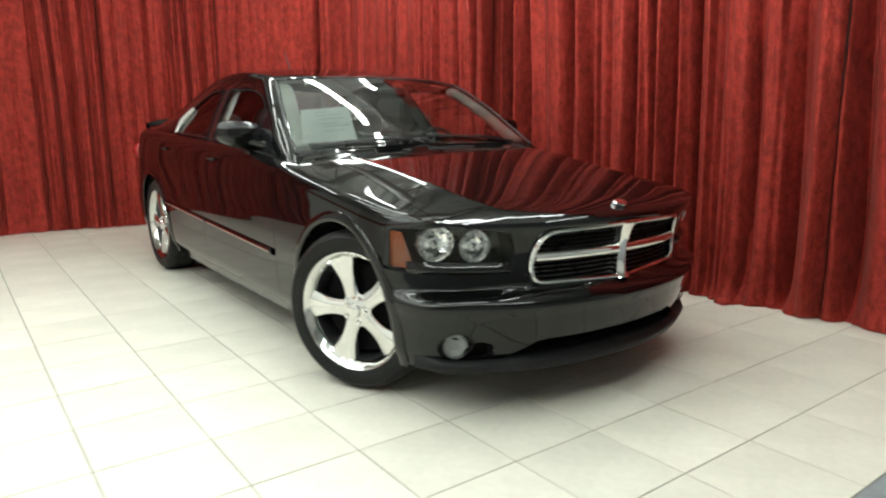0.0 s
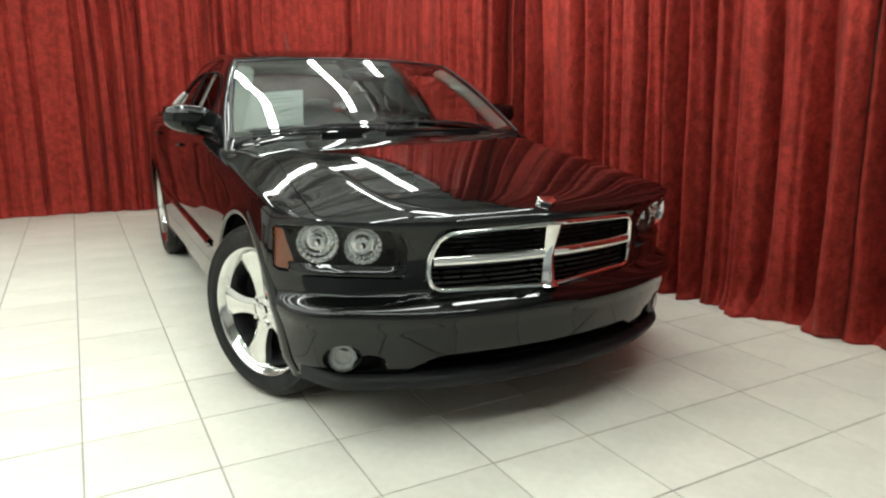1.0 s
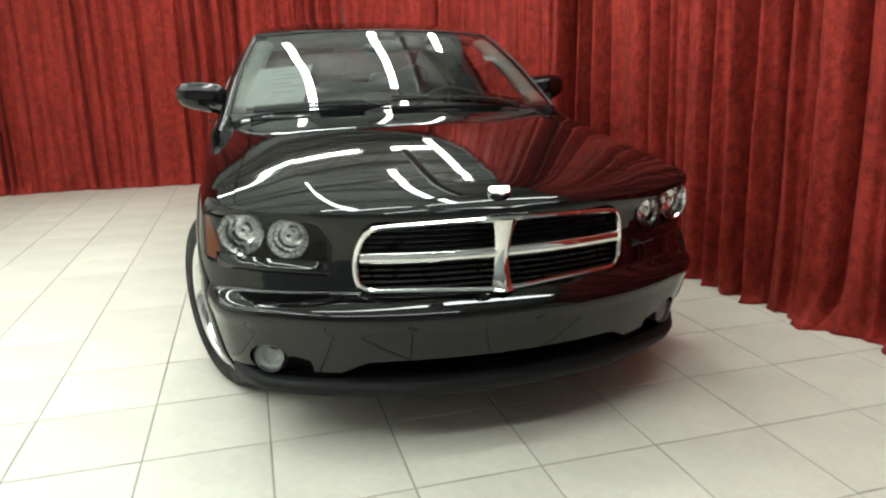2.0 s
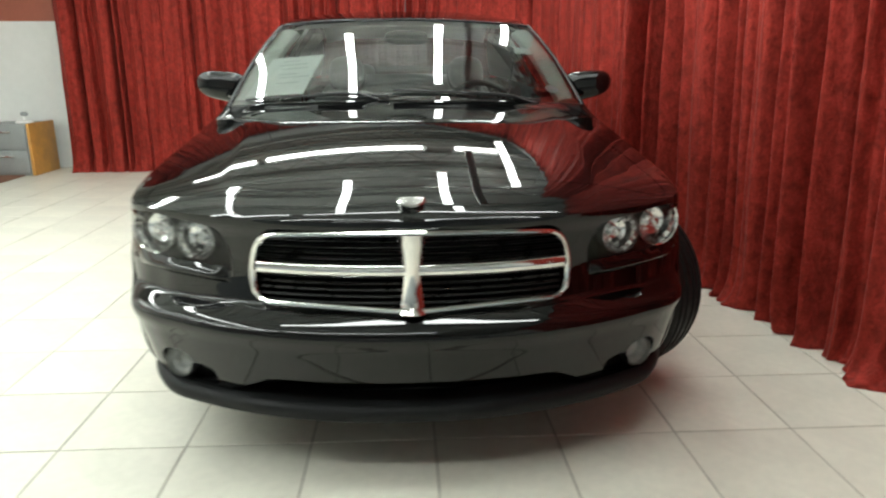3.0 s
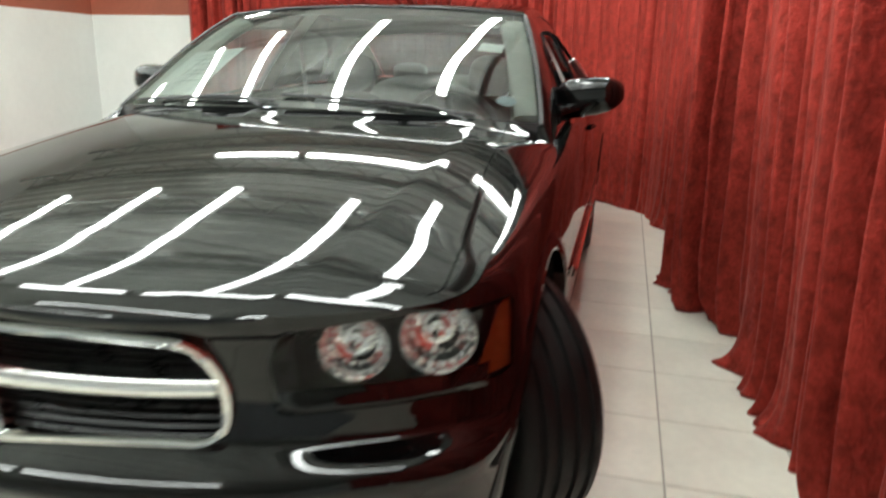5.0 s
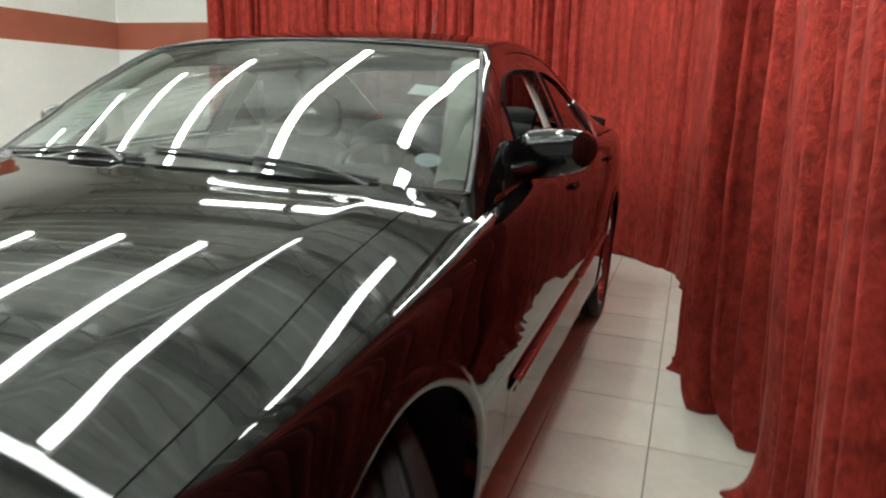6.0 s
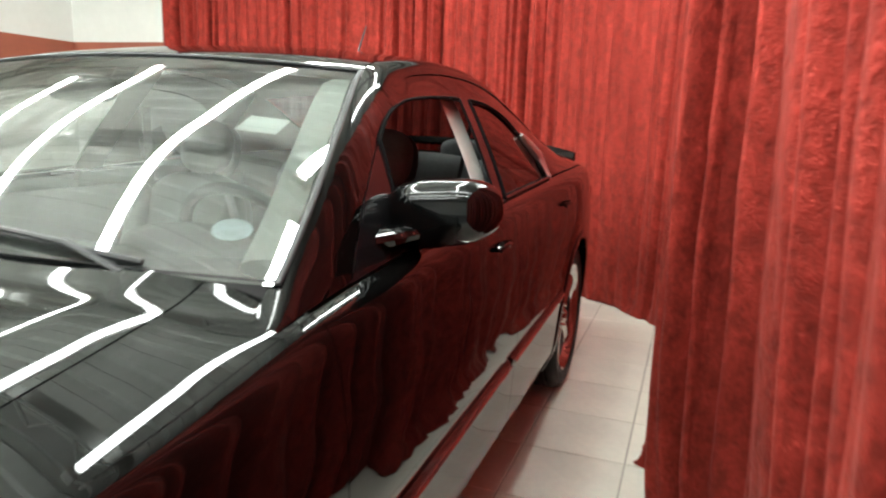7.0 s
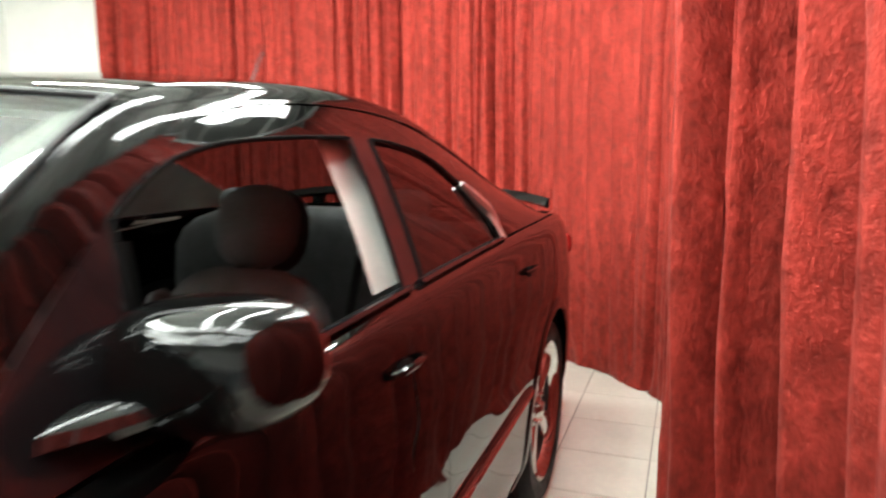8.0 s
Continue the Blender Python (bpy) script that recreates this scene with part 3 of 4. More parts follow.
GRILLE = round_outline([(-0.445, 0.555), (0.0, 0.541), (0.445, 0.555), (0.452, 0.66), (0.415, 0.757), (0.0, 0.772), (-0.415, 0.757), (-0.452, 0.66)], 0.055)
LAMP = round_outline([(0.522, 0.603), (0.72, 0.605), (0.902, 0.618), (0.893, 0.775), (0.76, 0.793), (0.55, 0.766), (0.515, 0.70)], 0.022)
INTAKE = round_outline([(-0.42, 0.322), (-0.575, 0.241), (0.575, 0.241), (0.42, 0.322), (0.2, 0.326), (-0.2, 0.326)], 0.02)
SLOT = round_outline([(0.664, 0.338), (0.600, 0.322), (0.585, 0.268), (0.66, 0.262), (0.70, 0.264)], 0.012)
FOG = [(0.726 + 0.058 * math.cos(a), 0.316 + 0.056 * math.sin(a)) for a in np.linspace(0, 2 * math.pi, 32, endpoint=False)]


def inside(p, poly):
    c = False
    for (x0, y0), (x1, y1) in zip(poly, poly[1:] + poly[:1]):
        if (y0 > p[1]) != (y1 > p[1]) and p[0] < (x1 - x0) * (p[1] - y0) / (y1 - y0) + x0:
            c = not c
    return c


def nearest(p, poly):
    best, at = 9, None
    for (x0, y0), (x1, y1) in zip(poly, poly[1:] + poly[:1]):
        dx, dy = x1 - x0, y1 - y0
        t = min(max(((p[0] - x0) * dx + (p[1] - y0) * dy) / (dx * dx + dy * dy + 1e-12), 0), 1)
        q = (x0 + dx * t, y0 + dy * t)
        d = (p[0] - q[0]) ** 2 + (p[1] - q[1]) ** 2
        if d < best:
            best, at = d, q
    return at


def carve_nose(bm, poly):
    hit = {v for v in bm.verts if v.co.y < -1.8 and inside((v.co.x, v.co.z), poly)}
    bmesh.ops.delete(bm, geom=[f for f in bm.faces if all(v in hit for v in f.verts)], context="FACES")
    for v in [v for v in bm.verts if v in hit and v.is_valid]:
        x, z = nearest((v.co.x, v.co.z), poly)
        v.co = (x, face_y(x, z), z)


def carve_arch(bm, yc, r=ARCH):
    hit = {v for v in bm.verts if (v.co.y - yc) ** 2 + (v.co.z - HUB) ** 2 < r * r and v.co.x > 0.5}
    bmesh.ops.delete(bm, geom=[f for f in bm.faces if all(v in hit for v in f.verts)], context="FACES")
    for v in [v for v in bm.verts if v in hit and v.is_valid]:
        d = Vector((v.co.y - yc, v.co.z - HUB)).normalized() * r
        y, z = yc + d.x, HUB + d.y
        v.co = (side_x(y, z), y, z)


def edge_in(bm, gap=0.0015, depth=0.012):
    """Draws each open border back by the gap and folds it inwards, as sheet panels end."""
    bm.normal_update()
    border = [v for v in bm.verts if any(e.is_boundary for e in v.link_edges)]
    moves = {}
    for v in border:
        n = v.normal
        c = sum((f.calc_center_median() for f in v.link_faces), Vector()) / len(v.link_faces) - v.co
        out = Vector()
        for e in v.link_edges:
            if e.is_boundary:
                f = e.link_faces[0]
                d = (e.verts[1].co - e.verts[0].co).cross(f.normal)
                m = f.calc_center_median() - (e.verts[0].co + e.verts[1].co) / 2
                d = d if d.dot(m) > 0 else -d
                if d.length > 1e-9:
                    out += d.normalized()
        if out.length < 1e-6 or v.co.x < 1e-4:
            moves[v] = (Vector(), n)
        else:
            moves[v] = (out.normalized() * gap, n)
    for v, (m, n) in moves.items():
        v.co += m
    edges = [e for e in bm.edges if e.is_boundary and not (e.verts[0].co.x < 1e-4 and e.verts[1].co.x < 1e-4)]
    new_v = {}
    for e in edges:
        a, b = e.verts
        f = e.link_faces[0]
        for v in (a, b):
            if v not in new_v:
                new_v[v] = bm.verts.new(v.co - moves[v][1] * depth)
        order = [l.vert for l in f.loops]
        ia = order.index(a)
        if order[(ia + 1) % len(order)] is b:
            bm.faces.new((b, a, new_v[a], new_v[b]))
        else:
            bm.faces.new((a, b, new_v[b], new_v[a]))


def mirrored(bm, both=False):
    """The same sheet on the car's other side (or joined with it)."""
    me = bpy.data.meshes.new("tmp")
    bm.to_mesh(me)
    other = bm if both else bmesh.new()
    if both:
        old = set(bm.verts)
        bm.from_mesh(me)
        vs = [v for v in bm.verts if v not in old]
        fs = [f for f in bm.faces if f.verts[0] not in old]
    else:
        other.from_mesh(me)
        vs, fs = other.verts[:], other.faces[:]
    for v in vs:
        v.co.x = -v.co.x
    bmesh.ops.reverse_faces(other, faces=fs)
    bpy.data.meshes.remove(me)
    if both:
        bmesh.ops.remove_doubles(bm, verts=[v for v in bm.verts if abs(v.co.x) < 1e-4], dist=2e-4)
    return other


def panel(side_cells=(), top_cells=(), carve=()):
    """A half panel (x >= 0) of the given skin cells: side (i, j) and top (i, k, middle)."""
    bm = bmesh.new()
    cache = {}

    def vert(key, co):
        if key not in cache:
            cache[key] = bm.verts.new(co)
        return cache[key]
    for i, j in side_cells:
        q = [vert((a, b), SKIN[a][b]) for a, b in ((i, j), (i + 1, j), (i + 1, j + 1), (i, j + 1))]
        bm.faces.new(q)
    for i, k, middle in top_cells:
        q = []
        for a, b in ((i, k), (i + 1, k), (i + 1, k + 1), (i, k + 1)):
            key = (a, NV) if b == 0 else (a, "top", b) if a else (0, NV)
            v = vert(key, SKIN[a][NV] if b == 0 or a == 0 else top_point(a, column(a, b), middle))
            if v not in q:
                q.append(v)
        if len(q) > 2:
            bm.faces.new(q)
    for fn, arg in carve:
        fn(bm, arg)
    loose = [v for v in bm.verts if not v.link_faces]
    bmesh.ops.delete(bm, geom=loose, context="VERTS")
    return bm


COLS = range(len(OUT) - 1)
mid = lambda i: (OUT[i][1] + OUT[i + 1][1]) / 2
SILL = 12


def cols(a, b):
    return [i for i in COLS if a < mid(i) < b]


HOOD_K = 4
# nose cover with the bumper
bm = panel([(i, j) for i in cols(-9, -1.93) for j in range(NV)], [(i, k, bonnet) for i in cols(-9, -2.16) for k in range(NQ)],
           [(carve_nose, GRILLE), (carve_nose, LAMP), (carve_nose, INTAKE), (carve_nose, FOG), (carve_nose, SLOT), (carve_arch, FRONT_AXLE)])
edge_in(bm)
bumper = part("front_bumper", mirrored(bm, True), M_PAINT, car)
# bonnet
bm = panel(top_cells=[(i, k, bonnet) for i in cols(-2.16, -0.93) for k in range(HOOD_K, NQ)])
edge_in(bm)
hood = part("hood", mirrored(bm, True), M_PAINT, car)
# boot lid
bm = panel(top_cells=[(i, k, deck) for i in cols(1.86, 9) for k in range(HOOD_K, NQ)])
edge_in(bm)
part("trunk_lid", mirrored(bm, True), M_PAINT, car)
bm = panel([(i, j) for i in cols(2.10, 9) for j in range(NV)])
edge_in(bm)
rear_bumper = part("rear_bumper", mirrored(bm, True), M_PAINT, car)

DOORS = {}
for side in (1, -1):
    def add(name, bm):
        edge_in(bm)
        return part(name, bm if side > 0 else mirrored(bm), M_PAINT, car)
    add("front_fender", panel([(i, j) for i in cols(-1.93, -0.93) for j in range(NV)],
                              [(i, k, bonnet) for i in cols(-2.16, -0.93) for k in range(HOOD_K)], [(carve_arch, FRONT_AXLE)]))
    DOORS["front", side] = add("front_door", panel([(i, j) for i in cols(-0.93, 0.22) for j in range(SILL, NV)]))
    DOORS["rear", side] = add("rear_door", panel([(i, j) for i in cols(0.22, 1.18) for j in range(SILL, NV)], (), [(carve_arch, REAR_AXLE)]))
    add("rocker_panel", panel([(i, j) for i in cols(-0.93, 1.18) for j in range(SILL)], (), [(carve_arch, REAR_AXLE)]))
    add("rear_quarter_panel", panel([(i, j) for i in cols(1.18, 2.10) for j in range(NV)],
                                    [(i, k, deck) for i in cols(1.86, 9) for k in range(HOOD_K)], [(carve_arch, REAR_AXLE)]))

# wheel arches: rolled lips and dark liners
for yc in (FRONT_AXLE, REAR_AXLE):
    for side in (1, -1):
        a0, a1 = math.radians(-22), math.radians(202)

        def lip(u, v, yc=yc, side=side):
            a = mix(a0, a1, u)
            r = (ARCH + 0.036, ARCH + 0.029, ARCH + 0.003, ARCH - 0.009, ARCH - 0.006)[round(v * 4)]
            o = (0.0004, 0.005, 0.008, 0.002, -0.03)[round(v * 4)]
            y, z = yc + r * math.cos(a), max(HUB + r * math.sin(a), 0.205)
            return Vector((side * (side_x(y, z) + o), y, z))
        part("wheel_arch", grid(lip, 56, 4, flip=side < 0), M_PAINT, car, sharp=60)

        def liner(u, v, yc=yc, side=side):
            a = mix(a0, a1, u)
            r = ARCH - 0.004
            y, z = yc + r * math.cos(a), HUB + r * math.sin(a)
            return Vector((side * mix(side_x(y, max(z, 0.21)) - 0.012, 0.50, v), y, max(z, 0.19)))
        bm = grid(liner, 30, 3)
        bm.faces.new([bm.verts.new((side * 0.50, yc + (ARCH - 0.004) * math.cos(a), max(HUB + (ARCH - 0.004) * math.sin(a), 0.19))) for a in np.linspace(a0, a1, 25)])
        part("wheel_well", bm, M_DARK, car)

# floor pan and inner bulkheads
bm = box(-0.50, -2.15, 0.20, 0.50, 2.40, 0.235)
box(-0.86, -1.15, 0.20, 0.86, 1.0, 0.235, bm=bm)
box(-0.80, -1.13, 0.235, 0.80, -1.10, 0.93, bm=bm)
part("floor_pan", bm, M_DARK, car)


# ---- glasshouse
rail_z = curve((-1.06, 0.925), (-0.955, 1.0), (-0.78, 1.120), (-0.60, 1.246), (-0.34, 1.390), (-0.1, 1.438), (0.3, 1.468), (0.7, 1.450), (1.05, 1.368), (1.45, 1.228), (1.86, 1.088))
rail_x = curve((-1.06, 0.85), (-0.955, 0.842), (-0.78, 0.805), (-0.60, 0.756), (-0.34, 0.677), (-0.1, 0.634), (0.3, 0.615), (0.7, 0.615), (1.05, 0.638), (1.45, 0.69), (1.86, 0.77))
belt_z = lambda y: shoulder(y) + 0.004
belt_x = lambda y: side_x(y, 9) - 0.004


def rail(y, off=0.0):
    return Vector((rail_x(y) - off, y, rail_z(y)))


def flank(y, w, out=0.0):
    """The side of the glasshouse: w from the belt to the roof rail."""
    a = Vector((belt_x(y), y, belt_z(y)))
    b = rail(y)
    h = max((b - a).length, 1e-4)
    p = a.lerp(b, w)
    p.x += 0.10 * h * w * (1 - w) + out
    return p


def w_of(y, z):
    return min(max((z - belt_z(y)) / max(rail_z(y) - belt_z(y), 0.01), 0), 1)


glass_top = curve((-0.80, 0.97), (-0.72, 1.060), (-0.6, 1.160), (-0.42, 1.275), (-0.30, 1.322), (-0.1, 1.352), (0.3, 1.368), (0.55, 1.358), (0.73, 1.320), (0.85, 1.245), (0.91, 1.190), (0.94, 1.160), (1.0, 1.02))


def flank_patch(y0, y1, w0, w1, nu, nv, out=0.0, side=1, lean0=0.0, lean1=0.0):
    """A patch of the flank between functions of y; its ends may lean towards the tail."""
    def f(u, v):
        y = mix(y0 + lean0 * v, y1 + lean1 * v, u)
        p = flank(y, mix(w0(y), w1(y), v), out)
        return Vector((side * p.x, p.y, p.z))
    return grid(f, nu, nv, flip=side < 0)


top_w = lambda y: max(w_of(y, glass_top(y)), 0.0)
zero, one = (lambda y: 0.0), (lambda y: 1.0)


def pillar_share(y):
    """How far the broad, flat windscreen pillar reaches back: 1 at its foot, 0 along the roof."""
    return 1 - step(-0.42, -0.02, y)


def rail_w(y):
    """Where the pillar or roof rail ends on the flank."""
    h = max((rail(y) - Vector((belt_x(y), y, belt_z(y)))).length, 0.02)
    return max(1 - (0.035 + 0.045 * pillar_share(y)) / h, min(top_w(y) + 0.01, 1), 0.0)


FRONT_LEAN = 0.07  # the front edge of the door glass too
LEAN = 0.11        # the middle pillar leans back by this much at its top
for side in (1, -1):
    df, dr = DOORS["front", side], DOORS["rear", side]
    # painted frame above the glass, from the windscreen foot to the tail pillar
    part("roof_side_frame", flank_patch(-0.93, 0.94, top_w, rail_w, 60, 5, 0.0, side), M_PAINT, car)
    part("rear_pillar", flank_patch(0.94, 1.84, zero, one, 32, 12, 0.0, side), M_PAINT, car)
    part("mirror_sail", flank_patch(-0.92, -0.54, zero, top_w, 16, 6, 0.002, side, 0, FRONT_LEAN), M_GLOSS, df, "black triangular mirror panel")
    part("middle_pillar", flank_patch(0.165, 0.275, zero, top_w, 4, 12, 0.001, side, LEAN, LEAN), M_GLOSS, car)
    part("side_window", flank_patch(0.275, 0.94, zero, top_w, 26, 10, -0.006, side, LEAN, 0), M_TINT, dr, "dark tinted window glass")
    if side < 0:
        part("side_window", flank_patch(-0.54, 0.165, zero, top_w, 26, 10, -0.006, side, FRONT_LEAN, LEAN), M_SMOKE, df, "raised dark window glass")
    # rubber seals round the openings, chrome at the foot and the rear corner
    for y0, y1, l0, l1, d in ((-0.54, 0.165, FRONT_LEAN, LEAN, df), (0.275, 0.925, LEAN, 0, dr)):
        ys = np.linspace(y0, y1, 30)
        ring = [flank(y, top_w(y) - 0.005, 0.003) for y in np.linspace(y0 + l0, y1 + l1, 30)] + [flank(y1 + l1 * w, w * top_w(y1 + l1 * w), 0.003) for w in np.linspace(0.9, 0.1, 6)] \
            + [flank(y, 0.02, 0.003) for y in ys[::-1]] + [flank(y0 + l0 * w, w * top_w(y0 + l0 * w), 0.003) for w in np.linspace(0.1, 0.9, 6)]
        part("window_seal", tube([(side * p.x, p.y, p.z) for p in ring], 0.0045, 6, closed=True, ref=(1, 0, 0)), M_DARK, d)
        foot = [flank(y, 0.0, 0.006) + Vector((0, 0, 0.004)) for y in np.linspace(y0 - 0.02, y1 + 0.03, 26)]
        part("belt_moulding", tube([(side * p.x, p.y, p.z) for p in foot], 0.008, 6, flat=0.9), M_GLOSS, d)
    tip = [flank(y, top_w(y) * 0.98, 0.008) for y in np.linspace(0.84, 0.935, 5)] + [flank(0.94, w * top_w(0.94), 0.008) for w in np.linspace(0.9, 0.0, 5)]
    part("window_corner_trim", tube([(side * p.x, p.y, p.z) for p in tip], lambda t: 0.010 + 0.012 * math.sin(math.pi * min(1.2 * t, 1)), 8, ref=(1, 0, 0)), M_SATIN, dr, "chrome corner of the window surround")
    # the rounded pillar and rail between the door frame and the glass or roof

    def pillar(u, v, side=side):
        y = mix(-1.05, 1.84, u)
        r = rail(y)
        k = pillar_share(y)
        a = Vector((r.x - 0.036 - 0.006 * k, y, r.z + 0.012))
        c = flank(y, rail_w(y), 0.004 * (1 - k))
        m = Vector((r.x - 0.002, y, r.z + 0.016)).lerp((a + c) / 2 + Vector((0.012, 0, 0.010)), 0.4 * k)
        p = (1 - v) ** 2 * a + 2 * v * (1 - v) * m + v * v * c
        return Vector((side * p.x, p.y, p.z))
    part("roof_rail", grid(pillar, 70, 8, flip=side > 0), M_PAINT, car)


ROOF_MID = curve((-0.43, 1.428), (-0.30, 1.455), (0.0, 1.498), (0.35, 1.518), (0.7, 1.503), (1.05, 1.440), (1.12, 1.42))


def edge_point(y, off):
    return Vector((rail_x(y) - off, y, rail_z(y) + 0.012))


def across(u, v, ye, cy, cz, off, power=2.0):
    """A sheet hung between the two rails: v along the car, u from -1 to 1 across it."""
    e = edge_point(ye(v), off)
    y, z = cy(v), cz(v)
    k = abs(u) ** power
    return Vector((e.x * u, mix(y, e.y, k), mix(z, e.z, k)))


screen_mid = lambda v: mix(1.042, 1.428, v) + 0.040 * math.sin(math.pi * v) * (1 - 0.25 * v)
windscreen = lambda u, v: across(2 * u - 1, v, lambda t: mix(-0.945, -0.345, t), lambda t: mix(-1.105, -0.43, t), screen_mid, 0.027)
part("windshield", grid(windscreen, 36, 24), M_GLASS, car, "clear windshield glass reflecting strip lights")
roof = lambda u, v: across(2 * u - 1, v, lambda t: mix(-0.345, 1.05, t), lambda t: mix(-0.43, 1.12, t), lambda t: ROOF_MID(mix(-0.43, 1.12, t)), 0.030, 2.6)
part("roof", grid(roof, 36, 46), M_PAINT, car)
rear_mid = curve((0, 1.428), (0.5, 1.30), (1, 1.115))
rear_screen = lambda u, v: across(2 * u - 1, v, lambda t: mix(1.06, 1.82, t), lambda t: mix(1.13, 1.93, t), rear_mid, 0.04, 2.2)
part("rear_window", grid(rear_screen, 24, 16), M_REAR, car, "dark tinted rear window glass")
# black edge of the windscreen
for s in (0, 1):
    part("windshield_seal", tube([windscreen(s, v) + Vector((0, 0, 0.004)) for v in np.linspace(0, 1, 20)], 0.007, 6, flat=0.5), M_TRIM, car)
part("header_seal", tube([windscreen(u, 1) + Vector((0, 0.0, 0.002)) for u in np.linspace(0, 1, 24)], 0.005, 8), M_TRIM, car)


def cowl(u, v):
    """Black tray between the bonnet's rear edge and the glass."""
    a = windscreen(u, 0.012) + Vector((0, 0, 0.003))
    b = windscreen(u, 0.0) + Vector((0, -0.012, -0.035))
    return a.lerp(b, v)


part("cowl_panel", grid(cowl, 30, 2, flip=True), M_TRIM, car)

# wipers lie flat along the foot of the glass
UP = Vector((0, -0.40, 0.91))
for (ua, va), (ub, vb), pivot in (((0.05, 0.040), (0.45, 0.045), 0.40), ((0.46, 0.085), (0.87, 0.02), 0.80)):
    line = lambda t, lift: windscreen(mix(ua, ub, t), mix(va, vb, t) + 0.012 * math.sin(math.pi * t)) + UP * lift
    far = 0.97 if pivot > 0.6 else 0.93
    arm = [line(far, 0.004) + Vector((0, -0.022, -0.012)), line(0.80, 0.018), line(0.66, 0.020), line(0.5, 0.018)]
    wiper = part("wiper", tube(arm, lambda t: 0.008 - 0.003 * t, 6, flat=0.7), M_TRIM, car, "black wiper arm and blade")
    part("blade", tube([line(t, 0.010) for t in np.linspace(0, 1, 14)], 0.006, 6), M_TRIM, wiper)


# papers on the windscreen
def spot(x, y):
    """The (u, v) of the windscreen at x, y."""
    u, v = 0.5, 0.5
    for _ in range(60):
        p = windscreen(u, v)
        u = min(max(u + (x - p.x) * 0.5, 0), 1)
        v = min(max(v + (y - p.y) * 0.8, 0), 1)
    return u, v


def sheet(x, y, w, h, lift, skew=0.0, n=6):
    u0, v0 = spot(x, y)
    du, dv = w / 1.45, h / 0.92
    return grid(lambda u, v: windscreen(u0 + (u - 0.5) * du + skew * (v - 0.5), v0 + (v - 0.5) * dv) + Vector((0, -0.45, 0.9)) * lift, n, n)


paper = part("window_sticker", sheet(-0.565, -0.825, 0.25, 0.36, -0.010, 0.03), M_PAPER, car, "white price sheet behind the windshield")
for k in range(7):
    w = (0.10, 0.13, 0.09, 0.12, 0.13, 0.08, 0.11)[k]
    part("print_bar", sheet(-0.60 + w / 2 + 0.012 * (k % 2), -0.885 + 0.030 * k, w, 0.008, -0.008, 0.0, 2), M_INK, paper, "grey unreadable print")
part("inspection_sticker", sheet(0.575, -0.64, 0.085, 0.075, -0.006, 0.01), M_PAPER, car, "small square white sticker on the windshield")
u0, v0 = spot(0.68, -0.885)
disc = part("round_sticker", grid(lambda u, v: windscreen(u0 + 0.021 * v * math.cos(2 * math.pi * u), v0 + 0.036 * v * math.sin(2 * math.pi * u)) - Vector((0, -0.45, 0.9)) * 0.006, 24, 3), M_PALEBLUE, car, "round pale blue sticker on the windshield")

# ---- nose fittings
def on_nose(x, z, out=0.0):
    return Vector((x, face_y(x, z) - out, z))


grille = part("grille", tube([on_nose(x, z, 0.010) for x, z in GRILLE], 0.0095, 10, closed=True, ref=(0, -1, 0)), M_CHROME, car, "chrome crosshair grille with black slats")


def recess(poly, deep, name, material, parent):
    """A cavity behind a cut outline."""
    bm = bmesh.new()
    a = [bm.verts.new(on_nose(x, z, -0.004)) for x, z in poly]
    b = [bm.verts.new(on_nose(x, z) + Vector((0, deep, 0))) for x, z in poly]
    n = len(poly)
    for k in range(n):
        bm.faces.new((a[k], a[(k + 1) % n], b[(k + 1) % n], b[k]))
    cx = sum(p[0] for p in poly) / n
    cz = sum(p[1] for p in poly) / n
    c = bm.verts.new((cx, sum(v.co.y for v in b) / n, cz))
    for k in range(n):
        bm.faces.new((b[k], b[(k + 1) % n], c))
    bmesh.ops.recalc_face_normals(bm, faces=bm.faces)
    return part(name, bm, material, parent)


recess(GRILLE, 0.075, "grille_cavity", M_DARK, grille)
for z in np.arange(0.556, 0.756, 0.0185):
    if abs(z - 0.655) < 0.022:
        continue
    half = 0.43 - 0.25 * max(z - 0.70, 0)
    part("slat", tube([on_nose(x, z, -0.014) for x in np.linspace(-half, half, 19)], 0.007, 6, flat=0.55), M_HOUSING, grille, "black grille slat")
bm = grid(lambda u, v: on_nose(mix(-0.437, 0.437, u), 0.655 + (0.024, 0.022, 0.010, -0.010, -0.022, -0.024)[round(v * 5)], (-0.02, 0.006, 0.018, 0.018, 0.006, -0.02)[round(v * 5)]), 30, 5)
part("cross_bar", bm, M_CHROME, grille, "chrome horizontal grille bar", sharp=60)


def post(u, v):
    z = mix(0.536, 0.768, u)
    w = 0.026 + 0.020 * ((z - 0.655) / 0.115) ** 2 * (1 if z > 0.655 else 0.6)
    return on_nose((-w, -w * 0.9, -w * 0.5, 0, w * 0.5, w * 0.9, w)[round(v * 6)], z, (-0.02, 0.014, 0.026, 0.030, 0.026, 0.014, -0.02)[round(v * 6)])


part("centre_post", grid(post, 14, 6, flip=True), M_CHROME, grille, "chrome vertical grille bar")

# badge: a plain chrome shield on the nose
def nose_top(x, y):
    i = int(np.argmin(np.abs(OUT[:, 1] - y)))
    s = SKIN[i][NV]
    q = 1 - abs(x) / max(s.x, 0.01)
    return Vector((x, y, top_point(i, q, bonnet).z))


